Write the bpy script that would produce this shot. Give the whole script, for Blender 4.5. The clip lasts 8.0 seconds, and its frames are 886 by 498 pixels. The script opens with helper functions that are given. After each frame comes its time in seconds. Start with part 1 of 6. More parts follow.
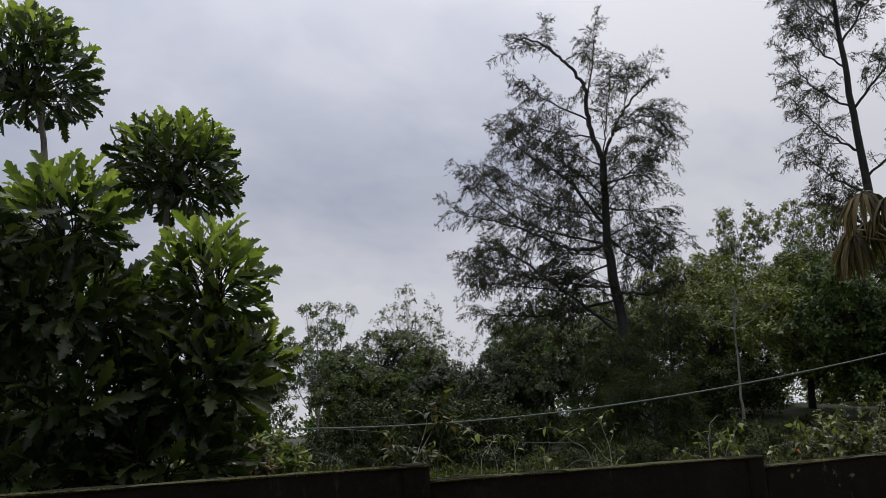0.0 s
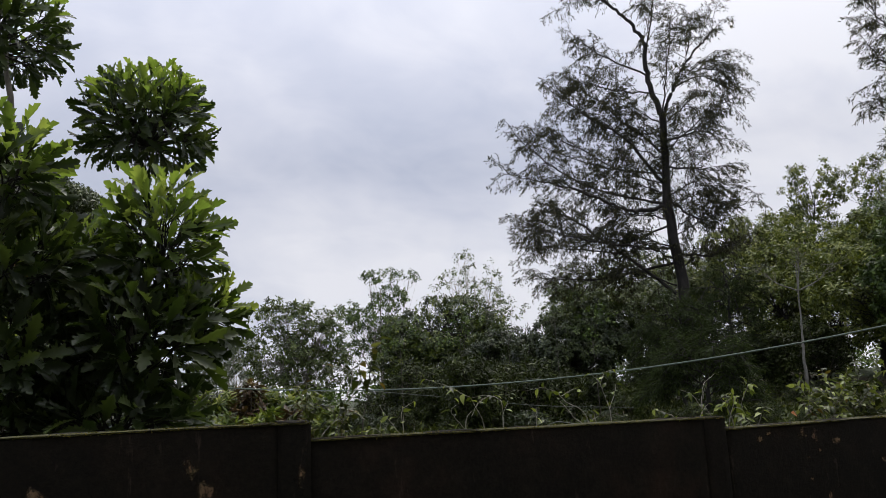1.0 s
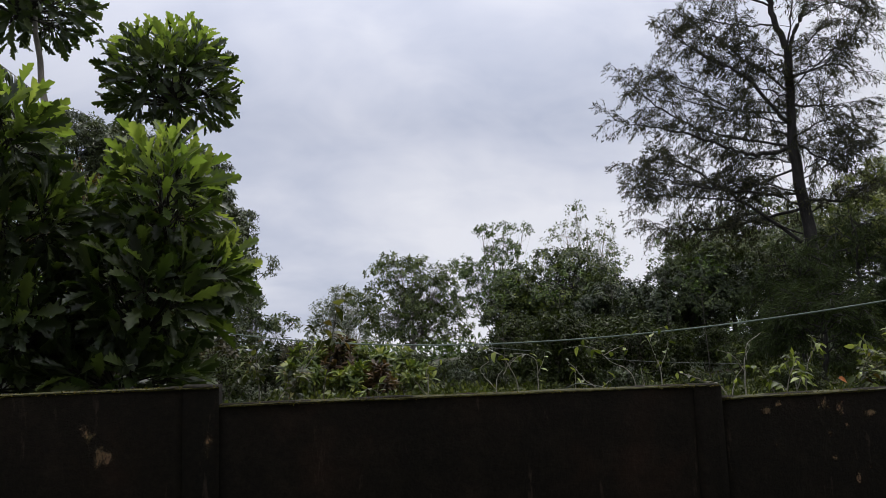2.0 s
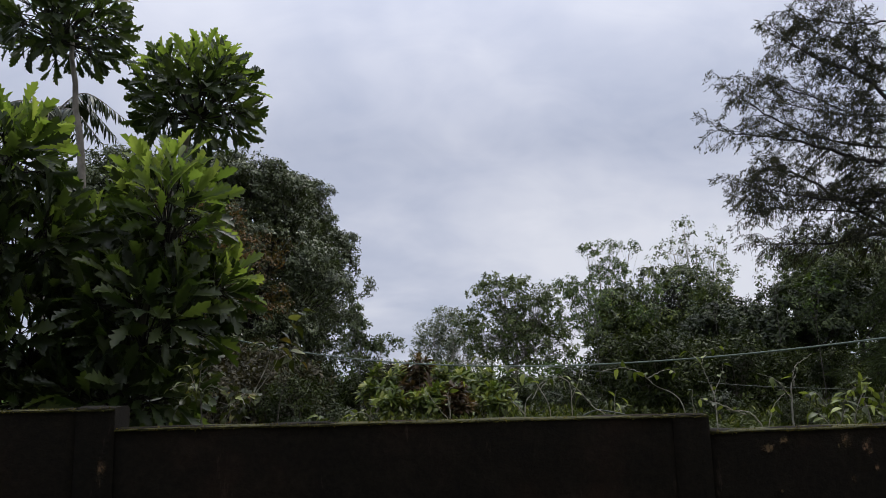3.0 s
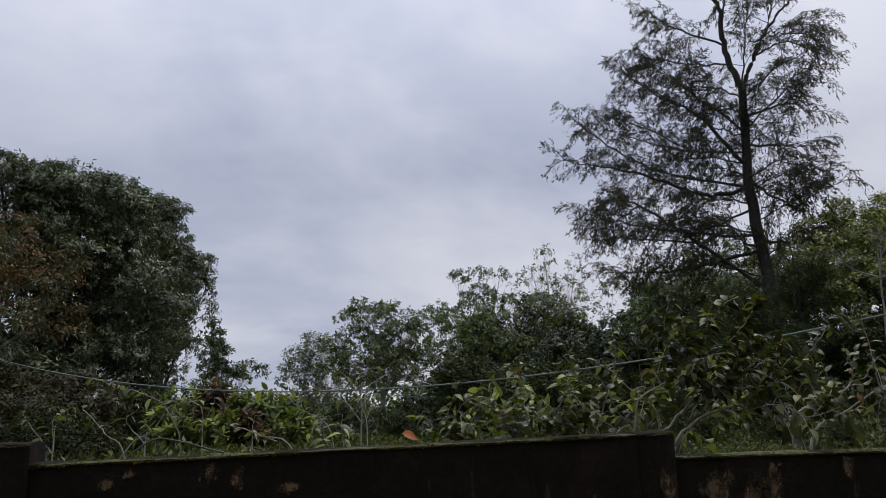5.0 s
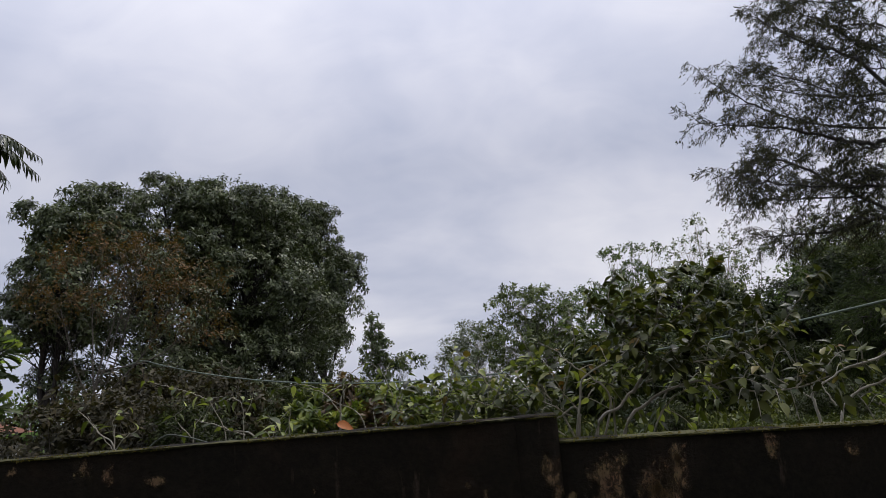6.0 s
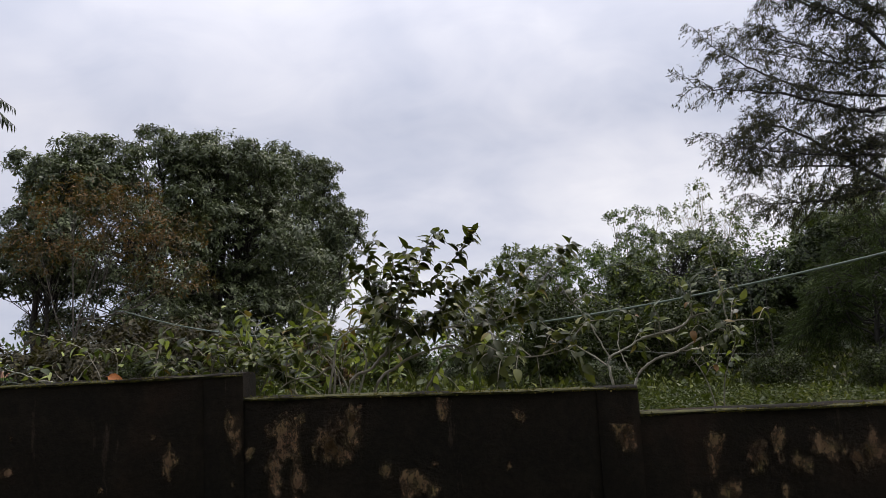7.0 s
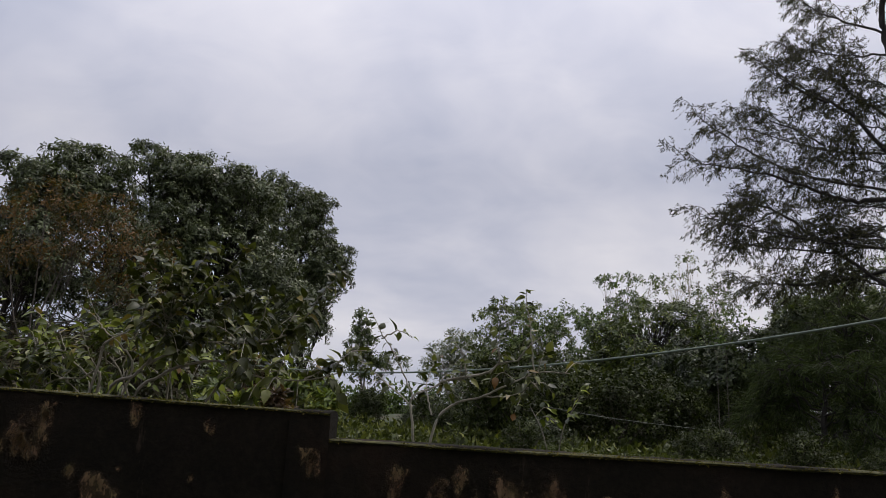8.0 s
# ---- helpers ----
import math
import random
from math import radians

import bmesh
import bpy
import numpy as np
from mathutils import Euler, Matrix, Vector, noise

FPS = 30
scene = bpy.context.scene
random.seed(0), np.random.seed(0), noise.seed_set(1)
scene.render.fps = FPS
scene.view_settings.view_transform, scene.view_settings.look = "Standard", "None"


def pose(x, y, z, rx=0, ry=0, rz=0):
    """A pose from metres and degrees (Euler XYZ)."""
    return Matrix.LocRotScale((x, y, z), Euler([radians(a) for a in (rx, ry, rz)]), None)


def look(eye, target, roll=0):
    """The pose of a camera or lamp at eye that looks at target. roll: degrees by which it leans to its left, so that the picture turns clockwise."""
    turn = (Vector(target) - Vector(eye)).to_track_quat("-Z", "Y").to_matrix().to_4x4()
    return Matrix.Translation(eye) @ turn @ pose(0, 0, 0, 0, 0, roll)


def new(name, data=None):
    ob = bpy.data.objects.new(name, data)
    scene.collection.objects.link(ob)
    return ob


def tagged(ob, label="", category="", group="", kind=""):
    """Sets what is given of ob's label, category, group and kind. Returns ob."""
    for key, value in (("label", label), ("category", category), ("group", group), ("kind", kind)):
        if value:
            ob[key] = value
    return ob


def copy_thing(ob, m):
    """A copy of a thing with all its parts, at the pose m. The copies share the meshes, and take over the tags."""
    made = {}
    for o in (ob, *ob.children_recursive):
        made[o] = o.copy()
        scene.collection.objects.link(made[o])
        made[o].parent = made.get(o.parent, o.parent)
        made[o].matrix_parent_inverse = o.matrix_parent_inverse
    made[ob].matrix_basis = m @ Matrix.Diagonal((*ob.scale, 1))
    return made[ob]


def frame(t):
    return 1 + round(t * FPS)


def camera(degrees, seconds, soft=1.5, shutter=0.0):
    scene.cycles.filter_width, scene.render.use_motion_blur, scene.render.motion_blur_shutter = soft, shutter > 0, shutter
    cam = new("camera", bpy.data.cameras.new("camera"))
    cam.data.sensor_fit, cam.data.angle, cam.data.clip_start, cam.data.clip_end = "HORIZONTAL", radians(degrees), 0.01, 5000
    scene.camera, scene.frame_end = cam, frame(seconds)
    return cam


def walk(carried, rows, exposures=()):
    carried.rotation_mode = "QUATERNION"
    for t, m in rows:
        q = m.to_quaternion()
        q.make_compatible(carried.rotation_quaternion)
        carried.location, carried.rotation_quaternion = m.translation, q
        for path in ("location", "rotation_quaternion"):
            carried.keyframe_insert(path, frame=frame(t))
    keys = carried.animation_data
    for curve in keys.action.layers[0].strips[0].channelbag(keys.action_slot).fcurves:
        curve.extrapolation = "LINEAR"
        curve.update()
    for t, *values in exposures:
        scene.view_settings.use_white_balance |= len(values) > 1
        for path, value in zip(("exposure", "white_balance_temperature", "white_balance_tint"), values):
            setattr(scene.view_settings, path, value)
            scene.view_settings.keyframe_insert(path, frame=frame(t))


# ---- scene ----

# ---------------------------------------------------------------- camera
cam = camera(61.0, 8.0, soft=0.6)
PATH = [
    (0, look((-7.600, -4.299, 1.733), (-3.173, 4.360, 4.059), -2.87)),
    (0.5, look((-6.978, -4.294, 1.672), (-3.233, 4.801, 3.474), -3.53)),
    (1, look((-6.411, -4.251, 1.625), (-2.819, 4.878, 3.563), -2.56)),
    (1.5, look((-5.802, -4.174, 1.643), (-2.677, 5.184, 3.279), -4.32)),
    (2, look((-5.228, -4.091, 1.643), (-3.185, 5.598, 3.040), -2.12)),
    (2.2, look((-5.032, -4.017, 1.608), (-3.287, 5.690, 3.260), -1.70)),
    (3.3, look((-3.873, -3.521, 1.618), (-3.443, 6.321, 3.337), -1.65)),
    (3.5, look((-3.633, -3.387, 1.588), (-2.656, 6.414, 3.316), -2.96)),
    (3.7, look((-3.429, -3.336, 1.619), (-1.575, 6.397, 2.969), -4.30)),
    (4, look((-3.029, -3.338, 1.587), (-0.693, 6.280, 3.012), -6.00)),
    (4.2, look((-2.778, -3.356, 1.531), (-0.731, 6.305, 3.099), -1.89)),
    (5.3, look((-1.334, -3.266, 1.496), (0.607, 6.317, 3.596), -1.99)),
    (5.5, look((-1.073, -3.298, 1.464), (-0.182, 6.448, 3.519), 0.78)),
    (6, look((-0.398, -3.315, 1.452), (-0.494, 6.494, 3.395), -4.48)),
    (6.5, look((0.363, -3.325, 1.434), (0.353, 6.465, 3.472), -4.41)),
    (7, look((1.047, -3.375, 1.379), (0.684, 6.518, 2.797), -2.77)),
    (7.5, look((1.702, -3.363, 1.310), (1.797, 6.459, 3.186), 1.26)),
    (8, look((2.331, -3.340, 1.266), (1.923, 6.442, 3.303), 3.34)),
]
EXPOSURES = [(0, -0.34, 6500, 10), (0.5, -0.05, 6500, 10), (1, 0.03, 6500, 10), (1.5, 0.0, 6600, 10), (2, 0.03, 6450, 10), (3.5, -0.12, 6300, 11), (4, -0.02, 6300, 12), (5.5, -0.35, 6250, 11), (6, -0.07, 6450, 12), (6.5, -0.05, 6450, 11), (7, 0.2, 6650, 11), (7.5, -0.15, 6500, 11.5), (8, -0.14, 6650, 12.5)]
walk(cam, PATH, EXPOSURES)

# ---------------------------------------------------------------- sky and sun (overcast)
SUN_EL, SUN_AZ = radians(66), radians(40)
world = bpy.data.worlds.new("overcast_sky")
scene.world = world
world.use_nodes = True
wt = world.node_tree
wt.nodes.clear()


def wnode(kind, **props):
    n = wt.nodes.new(kind)
    for k, v in props.items():
        n.inputs[k].default_value = v
    return n


def wmath(op, a, b=0.0):
    n = wt.nodes.new("ShaderNodeMath")
    n.operation = op
    for sock, v in zip(n.inputs, (a, b)):
        if isinstance(v, (int, float)):
            sock.default_value = v
        else:
            wt.links.new(v, sock)
    return n.outputs[0]


# a flat sheet of cloud: the ways are carried up onto a plane, so that the streaks draw together towards the horizon
coord = wt.nodes.new("ShaderNodeTexCoord")
split = wt.nodes.new("ShaderNodeSeparateXYZ")
wt.links.new(coord.outputs["Generated"], split.inputs["Vector"])
high = wmath("ADD", wmath("MAXIMUM", split.outputs["Z"], 0.0), 0.5)
sheet = wt.nodes.new("ShaderNodeCombineXYZ")
wt.links.new(wmath("DIVIDE", split.outputs["X"], high), sheet.inputs["X"])
wt.links.new(wmath("DIVIDE", split.outputs["Y"], high), sheet.inputs["Y"])
stretch = wt.nodes.new("ShaderNodeMapping")
stretch.inputs["Rotation"].default_value = (0, 0, radians(-16))
stretch.inputs["Scale"].default_value = (1.0, 1.35, 1.0)
wt.links.new(sheet.outputs["Vector"], stretch.inputs["Vector"])
cloud = wnode("ShaderNodeTexNoise", Scale=1.25, Detail=5.0, Roughness=0.5, Distortion=0.35)
wt.links.new(stretch.outputs["Vector"], cloud.inputs["Vector"])
# brighter on the side of the hidden sun
wisp = wnode("ShaderNodeTexNoise", Scale=5.5, Detail=4.0, Roughness=0.55, Distortion=0.8)
wt.links.new(stretch.outputs["Vector"], wisp.inputs["Vector"])
sheen = wmath("ADD", cloud.outputs["Fac"], wmath("MULTIPLY", wmath("SUBTRACT", wisp.outputs["Fac"], 0.5), 0.16))
sunny = wmath("ADD", sheen, wmath("MULTIPLY", split.outputs["X"], 0.21))
ramp = wt.nodes.new("ShaderNodeValToRGB")
ramp.color_ramp.elements[0].position, ramp.color_ramp.elements[0].color = 0.36, (0.5, 0.54, 0.67, 1)
ramp.color_ramp.elements[1].position, ramp.color_ramp.elements[1].color = 0.60, (0.82, 0.825, 0.89, 1)
puff = ramp.color_ramp.elements.new(0.46)
puff.color = (0.63, 0.655, 0.765, 1)
wt.links.new(sunny, ramp.inputs["Fac"])
sky = wt.nodes.new("ShaderNodeTexSky")
sky.sky_type, sky.sun_disc, sky.sun_elevation, sky.sun_rotation = "NISHITA", False, SUN_EL, SUN_AZ
blue = wt.nodes.new("ShaderNodeBackground")
blue.inputs["Strength"].default_value = 0.05
wt.links.new(sky.outputs["Color"], blue.inputs["Color"])
grey = wt.nodes.new("ShaderNodeBackground")
grey.inputs["Strength"].default_value = 1.0
wt.links.new(ramp.outputs["Color"], grey.inputs["Color"])
# an overcast sky is brighter overhead than at the horizon
rise = wt.nodes.new("ShaderNodeMapRange")
rise.inputs["From Min"].default_value, rise.inputs["From Max"].default_value = 0.3, 1.0
rise.inputs["To Min"].default_value, rise.inputs["To Max"].default_value = 1.0, 2.1
wt.links.new(split.outputs["Z"], rise.inputs["Value"])
wt.links.new(rise.outputs["Result"], grey.inputs["Strength"])
mix = wt.nodes.new("ShaderNodeMixShader")
mix.inputs["Fac"].default_value = 0.9
wt.links.new(blue.outputs["Background"], mix.inputs[1])
wt.links.new(grey.outputs["Background"], mix.inputs[2])
wout = wt.nodes.new("ShaderNodeOutputWorld")
wt.links.new(mix.outputs["Shader"], wout.inputs["Surface"])

sun_data = bpy.data.lights.new("sun", "SUN")
sun_data.energy, sun_data.angle, sun_data.color = 1.4, radians(25), (1.0, 0.96, 0.9)
sun = new("sun", sun_data)
sun.matrix_world = look((20 * math.sin(SUN_AZ), 20 * math.cos(SUN_AZ), 20 * math.tan(SUN_EL)), (0, 0, 0))

# ---------------------------------------------------------------- materials


def material(name):
    m = bpy.data.materials.new(name)
    m.use_nodes = True
    t = m.node_tree
    return m, t, t.nodes["Principled BSDF"], t.nodes["Material Output"]


def add(t, kind, **props):
    n = t.nodes.new(kind)
    for k, v in props.items():
        n.inputs[k].default_value = v
    return n


def colour_ramp(t, fac, stops):
    r = t.nodes.new("ShaderNodeValToRGB")
    while len(r.color_ramp.elements) < len(stops):
        r.color_ramp.elements.new(0.5)
    for e, (p, c) in zip(r.color_ramp.elements, stops):
        e.position, e.color = p, (*c, 1)
    t.links.new(fac, r.inputs["Fac"])
    return r.outputs["Color"]


def blend(t, fac, a, b, mode="MIX"):
    n = t.nodes.new("ShaderNodeMix")
    n.data_type, n.blend_type = "RGBA", mode
    for sock, v in ((n.inputs[0], fac), (n.inputs[6], a), (n.inputs[7], b)):
        if isinstance(v, (int, float)):
            sock.default_value = v
        elif isinstance(v, tuple):
            sock.default_value = (*v, 1)
        else:
            t.links.new(v, sock)
    return n.outputs[2]


def leaf_material(name, stops, glow=0.3, rough=0.42, single=False, spots=0.25, gloss=0.3, through_tint=(1.5, 1.6, 0.7), sprays=0.0):
    """Leaf: every leaf its own tone, with blotches, and light coming through."""
    m, t, bsdf, out = material(name)
    if single:
        pick = t.nodes.new("ShaderNodeObjectInfo").outputs["Random"]
    else:
        pick = t.nodes.new("ShaderNodeNewGeometry").outputs["Random Per Island"]
    co = t.nodes.new("ShaderNodeTexCoord")
    if sprays:
        young = add(t, "ShaderNodeTexNoise", Scale=1.15, Detail=2.0, Roughness=0.6)
        t.links.new(co.outputs["Object"], young.inputs["Vector"])
        pick = blend(t, sprays, pick, colour_ramp(t, young.outputs["Fac"], [(0.37, (0, 0, 0)), (0.63, (1, 1, 1))]))
    tone = colour_ramp(t, pick, stops)
    n = add(t, "ShaderNodeTexNoise", Scale=9.0, Detail=3.0)
    t.links.new(co.outputs["Object"], n.inputs["Vector"])
    dark = colour_ramp(t, n.outputs["Fac"], [(0.35, (0.6, 0.58, 0.5)), (0.65, (1.1, 1.1, 1.05))])
    col = blend(t, spots, tone, blend(t, 1.0, tone, dark, "MULTIPLY"))
    t.links.new(col, bsdf.inputs["Base Color"])
    bsdf.inputs["Roughness"].default_value = rough - 0.1
    bsdf.inputs["Specular IOR Level"].default_value = gloss
    tr = t.nodes.new("ShaderNodeBsdfTranslucent")
    t.links.new(blend(t, 1.0, col, through_tint, "MULTIPLY"), tr.inputs["Color"])
    ms = t.nodes.new("ShaderNodeMixShader")
    ms.inputs["Fac"].default_value = glow
    t.links.new(bsdf.outputs["BSDF"], ms.inputs[1])
    t.links.new(tr.outputs["BSDF"], ms.inputs[2])
    t.links.new(ms.outputs["Shader"], out.inputs["Surface"])
    return m


def bark_material(name, a, b, scale=6.0, rough=0.9):
    m, t, bsdf, out = material(name)
    co = t.nodes.new("ShaderNodeTexCoord")
    mp = t.nodes.new("ShaderNodeMapping")
    mp.inputs["Scale"].default_value = (1, 1, 0.35)
    t.links.new(co.outputs["Object"], mp.inputs["Vector"])
    n = add(t, "ShaderNodeTexNoise", Scale=scale, Detail=8.0, Roughness=0.65)
    t.links.new(mp.outputs["Vector"], n.inputs["Vector"])
    t.links.new(colour_ramp(t, n.outputs["Fac"], [(0.32, a), (0.68, b)]), bsdf.inputs["Base Color"])
    bsdf.inputs["Roughness"].default_value = rough
    bump = add(t, "ShaderNodeBump", Strength=0.6, Distance=0.02)
    t.links.new(n.outputs["Fac"], bump.inputs["Height"])
    t.links.new(bump.outputs["Normal"], bsdf.inputs["Normal"])
    return m


def plain_material(name, col, rough=0.6, vary=0.3, scale=8.0, metal=0.0):
    m, t, bsdf, out = material(name)
    co = t.nodes.new("ShaderNodeTexCoord")
    n = add(t, "ShaderNodeTexNoise", Scale=scale, Detail=6.0, Roughness=0.6)
    t.links.new(co.outputs["Object"], n.inputs["Vector"])
    lo = tuple(c * (1 - vary) for c in col)
    hi = tuple(min(1, c * (1 + vary)) for c in col)
    t.links.new(colour_ramp(t, n.outputs["Fac"], [(0.3, lo), (0.7, hi)]), bsdf.inputs["Base Color"])
    bsdf.inputs["Roughness"].default_value = rough
    bsdf.inputs["Metallic"].default_value = metal
    return m


def mould_material(name):
    """Old lime plaster, black with mould, with paler worn and lichen-grown places."""
    m, t, bsdf, out = material(name)
    co = t.nodes.new("ShaderNodeTexCoord")
    big = add(t, "ShaderNodeTexNoise", Scale=1.7, Detail=5.0, Roughness=0.6)
    t.links.new(co.outputs["Object"], big.inputs["Vector"])
    runs = t.nodes.new("ShaderNodeMapping")
    runs.inputs["Scale"].default_value = (9, 9, 1.6)
    t.links.new(co.outputs["Object"], runs.inputs["Vector"])
    streak = add(t, "ShaderNodeTexNoise", Scale=1.0, Detail=6.0, Roughness=0.7)
    t.links.new(runs.outputs["Vector"], streak.inputs["Vector"])
    fine = add(t, "ShaderNodeTexNoise", Scale=38.0, Detail=6.0, Roughness=0.7)
    t.links.new(co.outputs["Object"], fine.inputs["Vector"])
    base = colour_ramp(t, big.outputs["Fac"], [(0.3, (0.008, 0.007, 0.006)), (0.55, (0.017, 0.012, 0.009)), (0.75, (0.045, 0.024, 0.016))])
    green = colour_ramp(t, fine.outputs["Fac"], [(0.4, (0.008, 0.008, 0.006)), (0.7, (0.024, 0.021, 0.013))])
    mid = blend(t, 0.45, base, green)
    mask = colour_ramp(t, streak.outputs["Fac"], [(0.62, (0, 0, 0)), (0.78, (0.5, 0.5, 0.5))])
    bare = colour_ramp(t, fine.outputs["Fac"], [(0.3, (0.09, 0.06, 0.045)), (0.7, (0.2, 0.15, 0.115))])
    mottle = add(t, "ShaderNodeTexNoise", Scale=6.5, Detail=7.0, Roughness=0.68)
    t.links.new(co.outputs["Object"], mottle.inputs["Vector"])
    stain = colour_ramp(t, mottle.outputs["Fac"], [(0.5, (0, 0, 0)), (0.74, (0.35, 0.35, 0.35))])
    brown = colour_ramp(t, big.outputs["Fac"], [(0.35, (0.03, 0.026, 0.018)), (0.6, (0.052, 0.036, 0.026))])
    col = blend(t, mask, blend(t, stain, mid, brown), bare)
    t.links.new(col, bsdf.inputs["Base Color"])
    bsdf.inputs["Roughness"].default_value = 0.95
    bsdf.inputs["Specular IOR Level"].default_value = 0.15
    bump = add(t, "ShaderNodeBump", Strength=0.7, Distance=0.012)
    t.links.new(fine.outputs["Fac"], bump.inputs["Height"])
    t.links.new(bump.outputs["Normal"], bsdf.inputs["Normal"])
    return m


def worn_material(name):
    """Bare plaster that frays out into the mould round it."""
    m, t, bsdf, out = material(name)
    co = t.nodes.new("ShaderNodeTexCoord")
    tall = t.nodes.new("ShaderNodeMapping")
    tall.inputs["Scale"].default_value = (1, 1, 0.62)
    t.links.new(co.outputs["Object"], tall.inputs["Vector"])
    n = add(t, "ShaderNodeTexNoise", Scale=17.0, Detail=9.0, Roughness=0.75)
    t.links.new(tall.outputs["Vector"], n.inputs["Vector"])
    hue = add(t, "ShaderNodeTexNoise", Scale=9.0, Detail=4.0)
    t.links.new(co.outputs["Object"], hue.inputs["Vector"])
    rim = t.nodes.new("ShaderNodeVertexColor")
    rim.layer_name = "wear"
    mask = blend(t, 0.74, rim.outputs["Color"], n.outputs["Fac"])
    mask = colour_ramp(t, mask, [(0.52, (0, 0, 0)), (0.64, (0.85, 0.85, 0.85))])
    shade = colour_ramp(t, n.outputs["Fac"], [(0.3, (0.05, 0.035, 0.022)), (0.5, (0.16, 0.112, 0.072)), (0.7, (0.38, 0.29, 0.2))])
    t.links.new(blend(t, 1.0, shade, colour_ramp(t, hue.outputs["Fac"], [(0.35, (1.05, 0.88, 0.82)), (0.55, (1.0, 0.92, 0.75)), (0.7, (0.72, 0.85, 0.5))]), "MULTIPLY"), bsdf.inputs["Base Color"])
    bsdf.inputs["Roughness"].default_value = 0.95
    clear = t.nodes.new("ShaderNodeBsdfTransparent")
    ms = t.nodes.new("ShaderNodeMixShader")
    t.links.new(mask, ms.inputs["Fac"])
    t.links.new(clear.outputs["BSDF"], ms.inputs[1])
    t.links.new(bsdf.outputs["BSDF"], ms.inputs[2])
    t.links.new(ms.outputs["Shader"], out.inputs["Surface"])
    return m


def ground_material(name):
    m, t, bsdf, out = material(name)
    co = t.nodes.new("ShaderNodeTexCoord")
    a = add(t, "ShaderNodeTexNoise", Scale=0.35, Detail=6.0)
    b = add(t, "ShaderNodeTexNoise", Scale=7.0, Detail=8.0, Roughness=0.7)
    for n in (a, b):
        t.links.new(co.outputs["Object"], n.inputs["Vector"])
    soil = colour_ramp(t, b.outputs["Fac"], [(0.3, (0.04, 0.028, 0.018)), (0.7, (0.1, 0.072, 0.045))])
    grass = colour_ramp(t, b.outputs["Fac"], [(0.3, (0.016, 0.026, 0.008)), (0.7, (0.05, 0.066, 0.02))])
    f = colour_ramp(t, a.outputs["Fac"], [(0.35, (0, 0, 0)), (0.5, (1, 1, 1))])
    t.links.new(blend(t, f, soil, grass), bsdf.inputs["Base Color"])
    bsdf.inputs["Roughness"].default_value = 0.95
    bump = add(t, "ShaderNodeBump", Strength=0.8, Distance=0.05)
    t.links.new(b.outputs["Fac"], bump.inputs["Height"])
    t.links.new(bump.outputs["Normal"], bsdf.inputs["Normal"])
    return m


M_WALL = mould_material("mouldy_plaster")
M_BARE = worn_material("bare_lichened_plaster")
M_MOSS = leaf_material("moss", [(0.0, (0.05, 0.05, 0.013)), (0.6, (0.12, 0.115, 0.028)), (1.0, (0.22, 0.16, 0.06))], 0.3, 0.9, gloss=0.1)
M_MOSSBED = plain_material("moss_bed", (0.06, 0.057, 0.018), 0.95, 0.75, 22.0)
M_GROUND = ground_material("forest_ground")
M_REAR = plain_material("grey_render", (0.22, 0.21, 0.19), 0.9, 0.25, 2.0)
M_CABLE = plain_material("green_grey_cable", (0.15, 0.185, 0.145), 0.7, 0.25, 14.0)
M_WIRE = plain_material("grey_wire", (0.08, 0.09, 0.07), 0.6, 0.2, 14.0)
M_BARK = bark_material("dark_bark", (0.012, 0.01, 0.008), (0.038, 0.032, 0.027))
M_GREYBARK = bark_material("grey_bark", (0.11, 0.1, 0.085), (0.3, 0.27, 0.23), 9.0)
M_TWIG = bark_material("brown_twig_bark", (0.05, 0.043, 0.035), (0.15, 0.13, 0.105), 9.0)
M_SAPLING = bark_material("pale_grey_bark", (0.16, 0.15, 0.125), (0.34, 0.32, 0.28), 12.0)
M_PALEBARK = bark_material("pale_bark", (0.2, 0.18, 0.145), (0.5, 0.46, 0.39), 16.0)
# light put into colour: shaded lower leaves dark, young toplit ones pale
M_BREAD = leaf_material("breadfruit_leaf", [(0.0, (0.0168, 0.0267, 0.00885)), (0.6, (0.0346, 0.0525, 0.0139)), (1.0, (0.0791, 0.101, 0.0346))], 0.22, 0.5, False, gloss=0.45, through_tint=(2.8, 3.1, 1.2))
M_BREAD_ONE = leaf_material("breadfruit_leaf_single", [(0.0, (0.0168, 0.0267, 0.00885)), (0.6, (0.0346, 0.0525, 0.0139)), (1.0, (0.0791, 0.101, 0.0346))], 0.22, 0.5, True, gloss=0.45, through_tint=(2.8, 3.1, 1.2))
M_LIT_YOUNG = leaf_material("lit_young_breadfruit_leaf", [(0.0, (0.0669, 0.103, 0.0232)), (0.6, (0.109, 0.154, 0.0347)), (1.0, (0.168, 0.206, 0.058))], 0.48, 0.5, False, gloss=0.3, through_tint=(2.8, 2.8, 1.5))
M_LIT_YOUNG_ONE = leaf_material("lit_young_breadfruit_leaf_single", [(0.0, (0.0669, 0.103, 0.0232)), (0.6, (0.109, 0.154, 0.0347)), (1.0, (0.168, 0.206, 0.058))], 0.48, 0.5, True, gloss=0.3, through_tint=(2.8, 2.8, 1.5))
M_MANGO = leaf_material("mango_leaf", [(0.0, (0.025, 0.0335, 0.0138)), (0.5, (0.065, 0.0819, 0.0358)), (0.85, (0.137, 0.162, 0.0774)), (1.0, (0.238, 0.261, 0.138))], 0.12, 0.45, gloss=0.3, sprays=0.5)
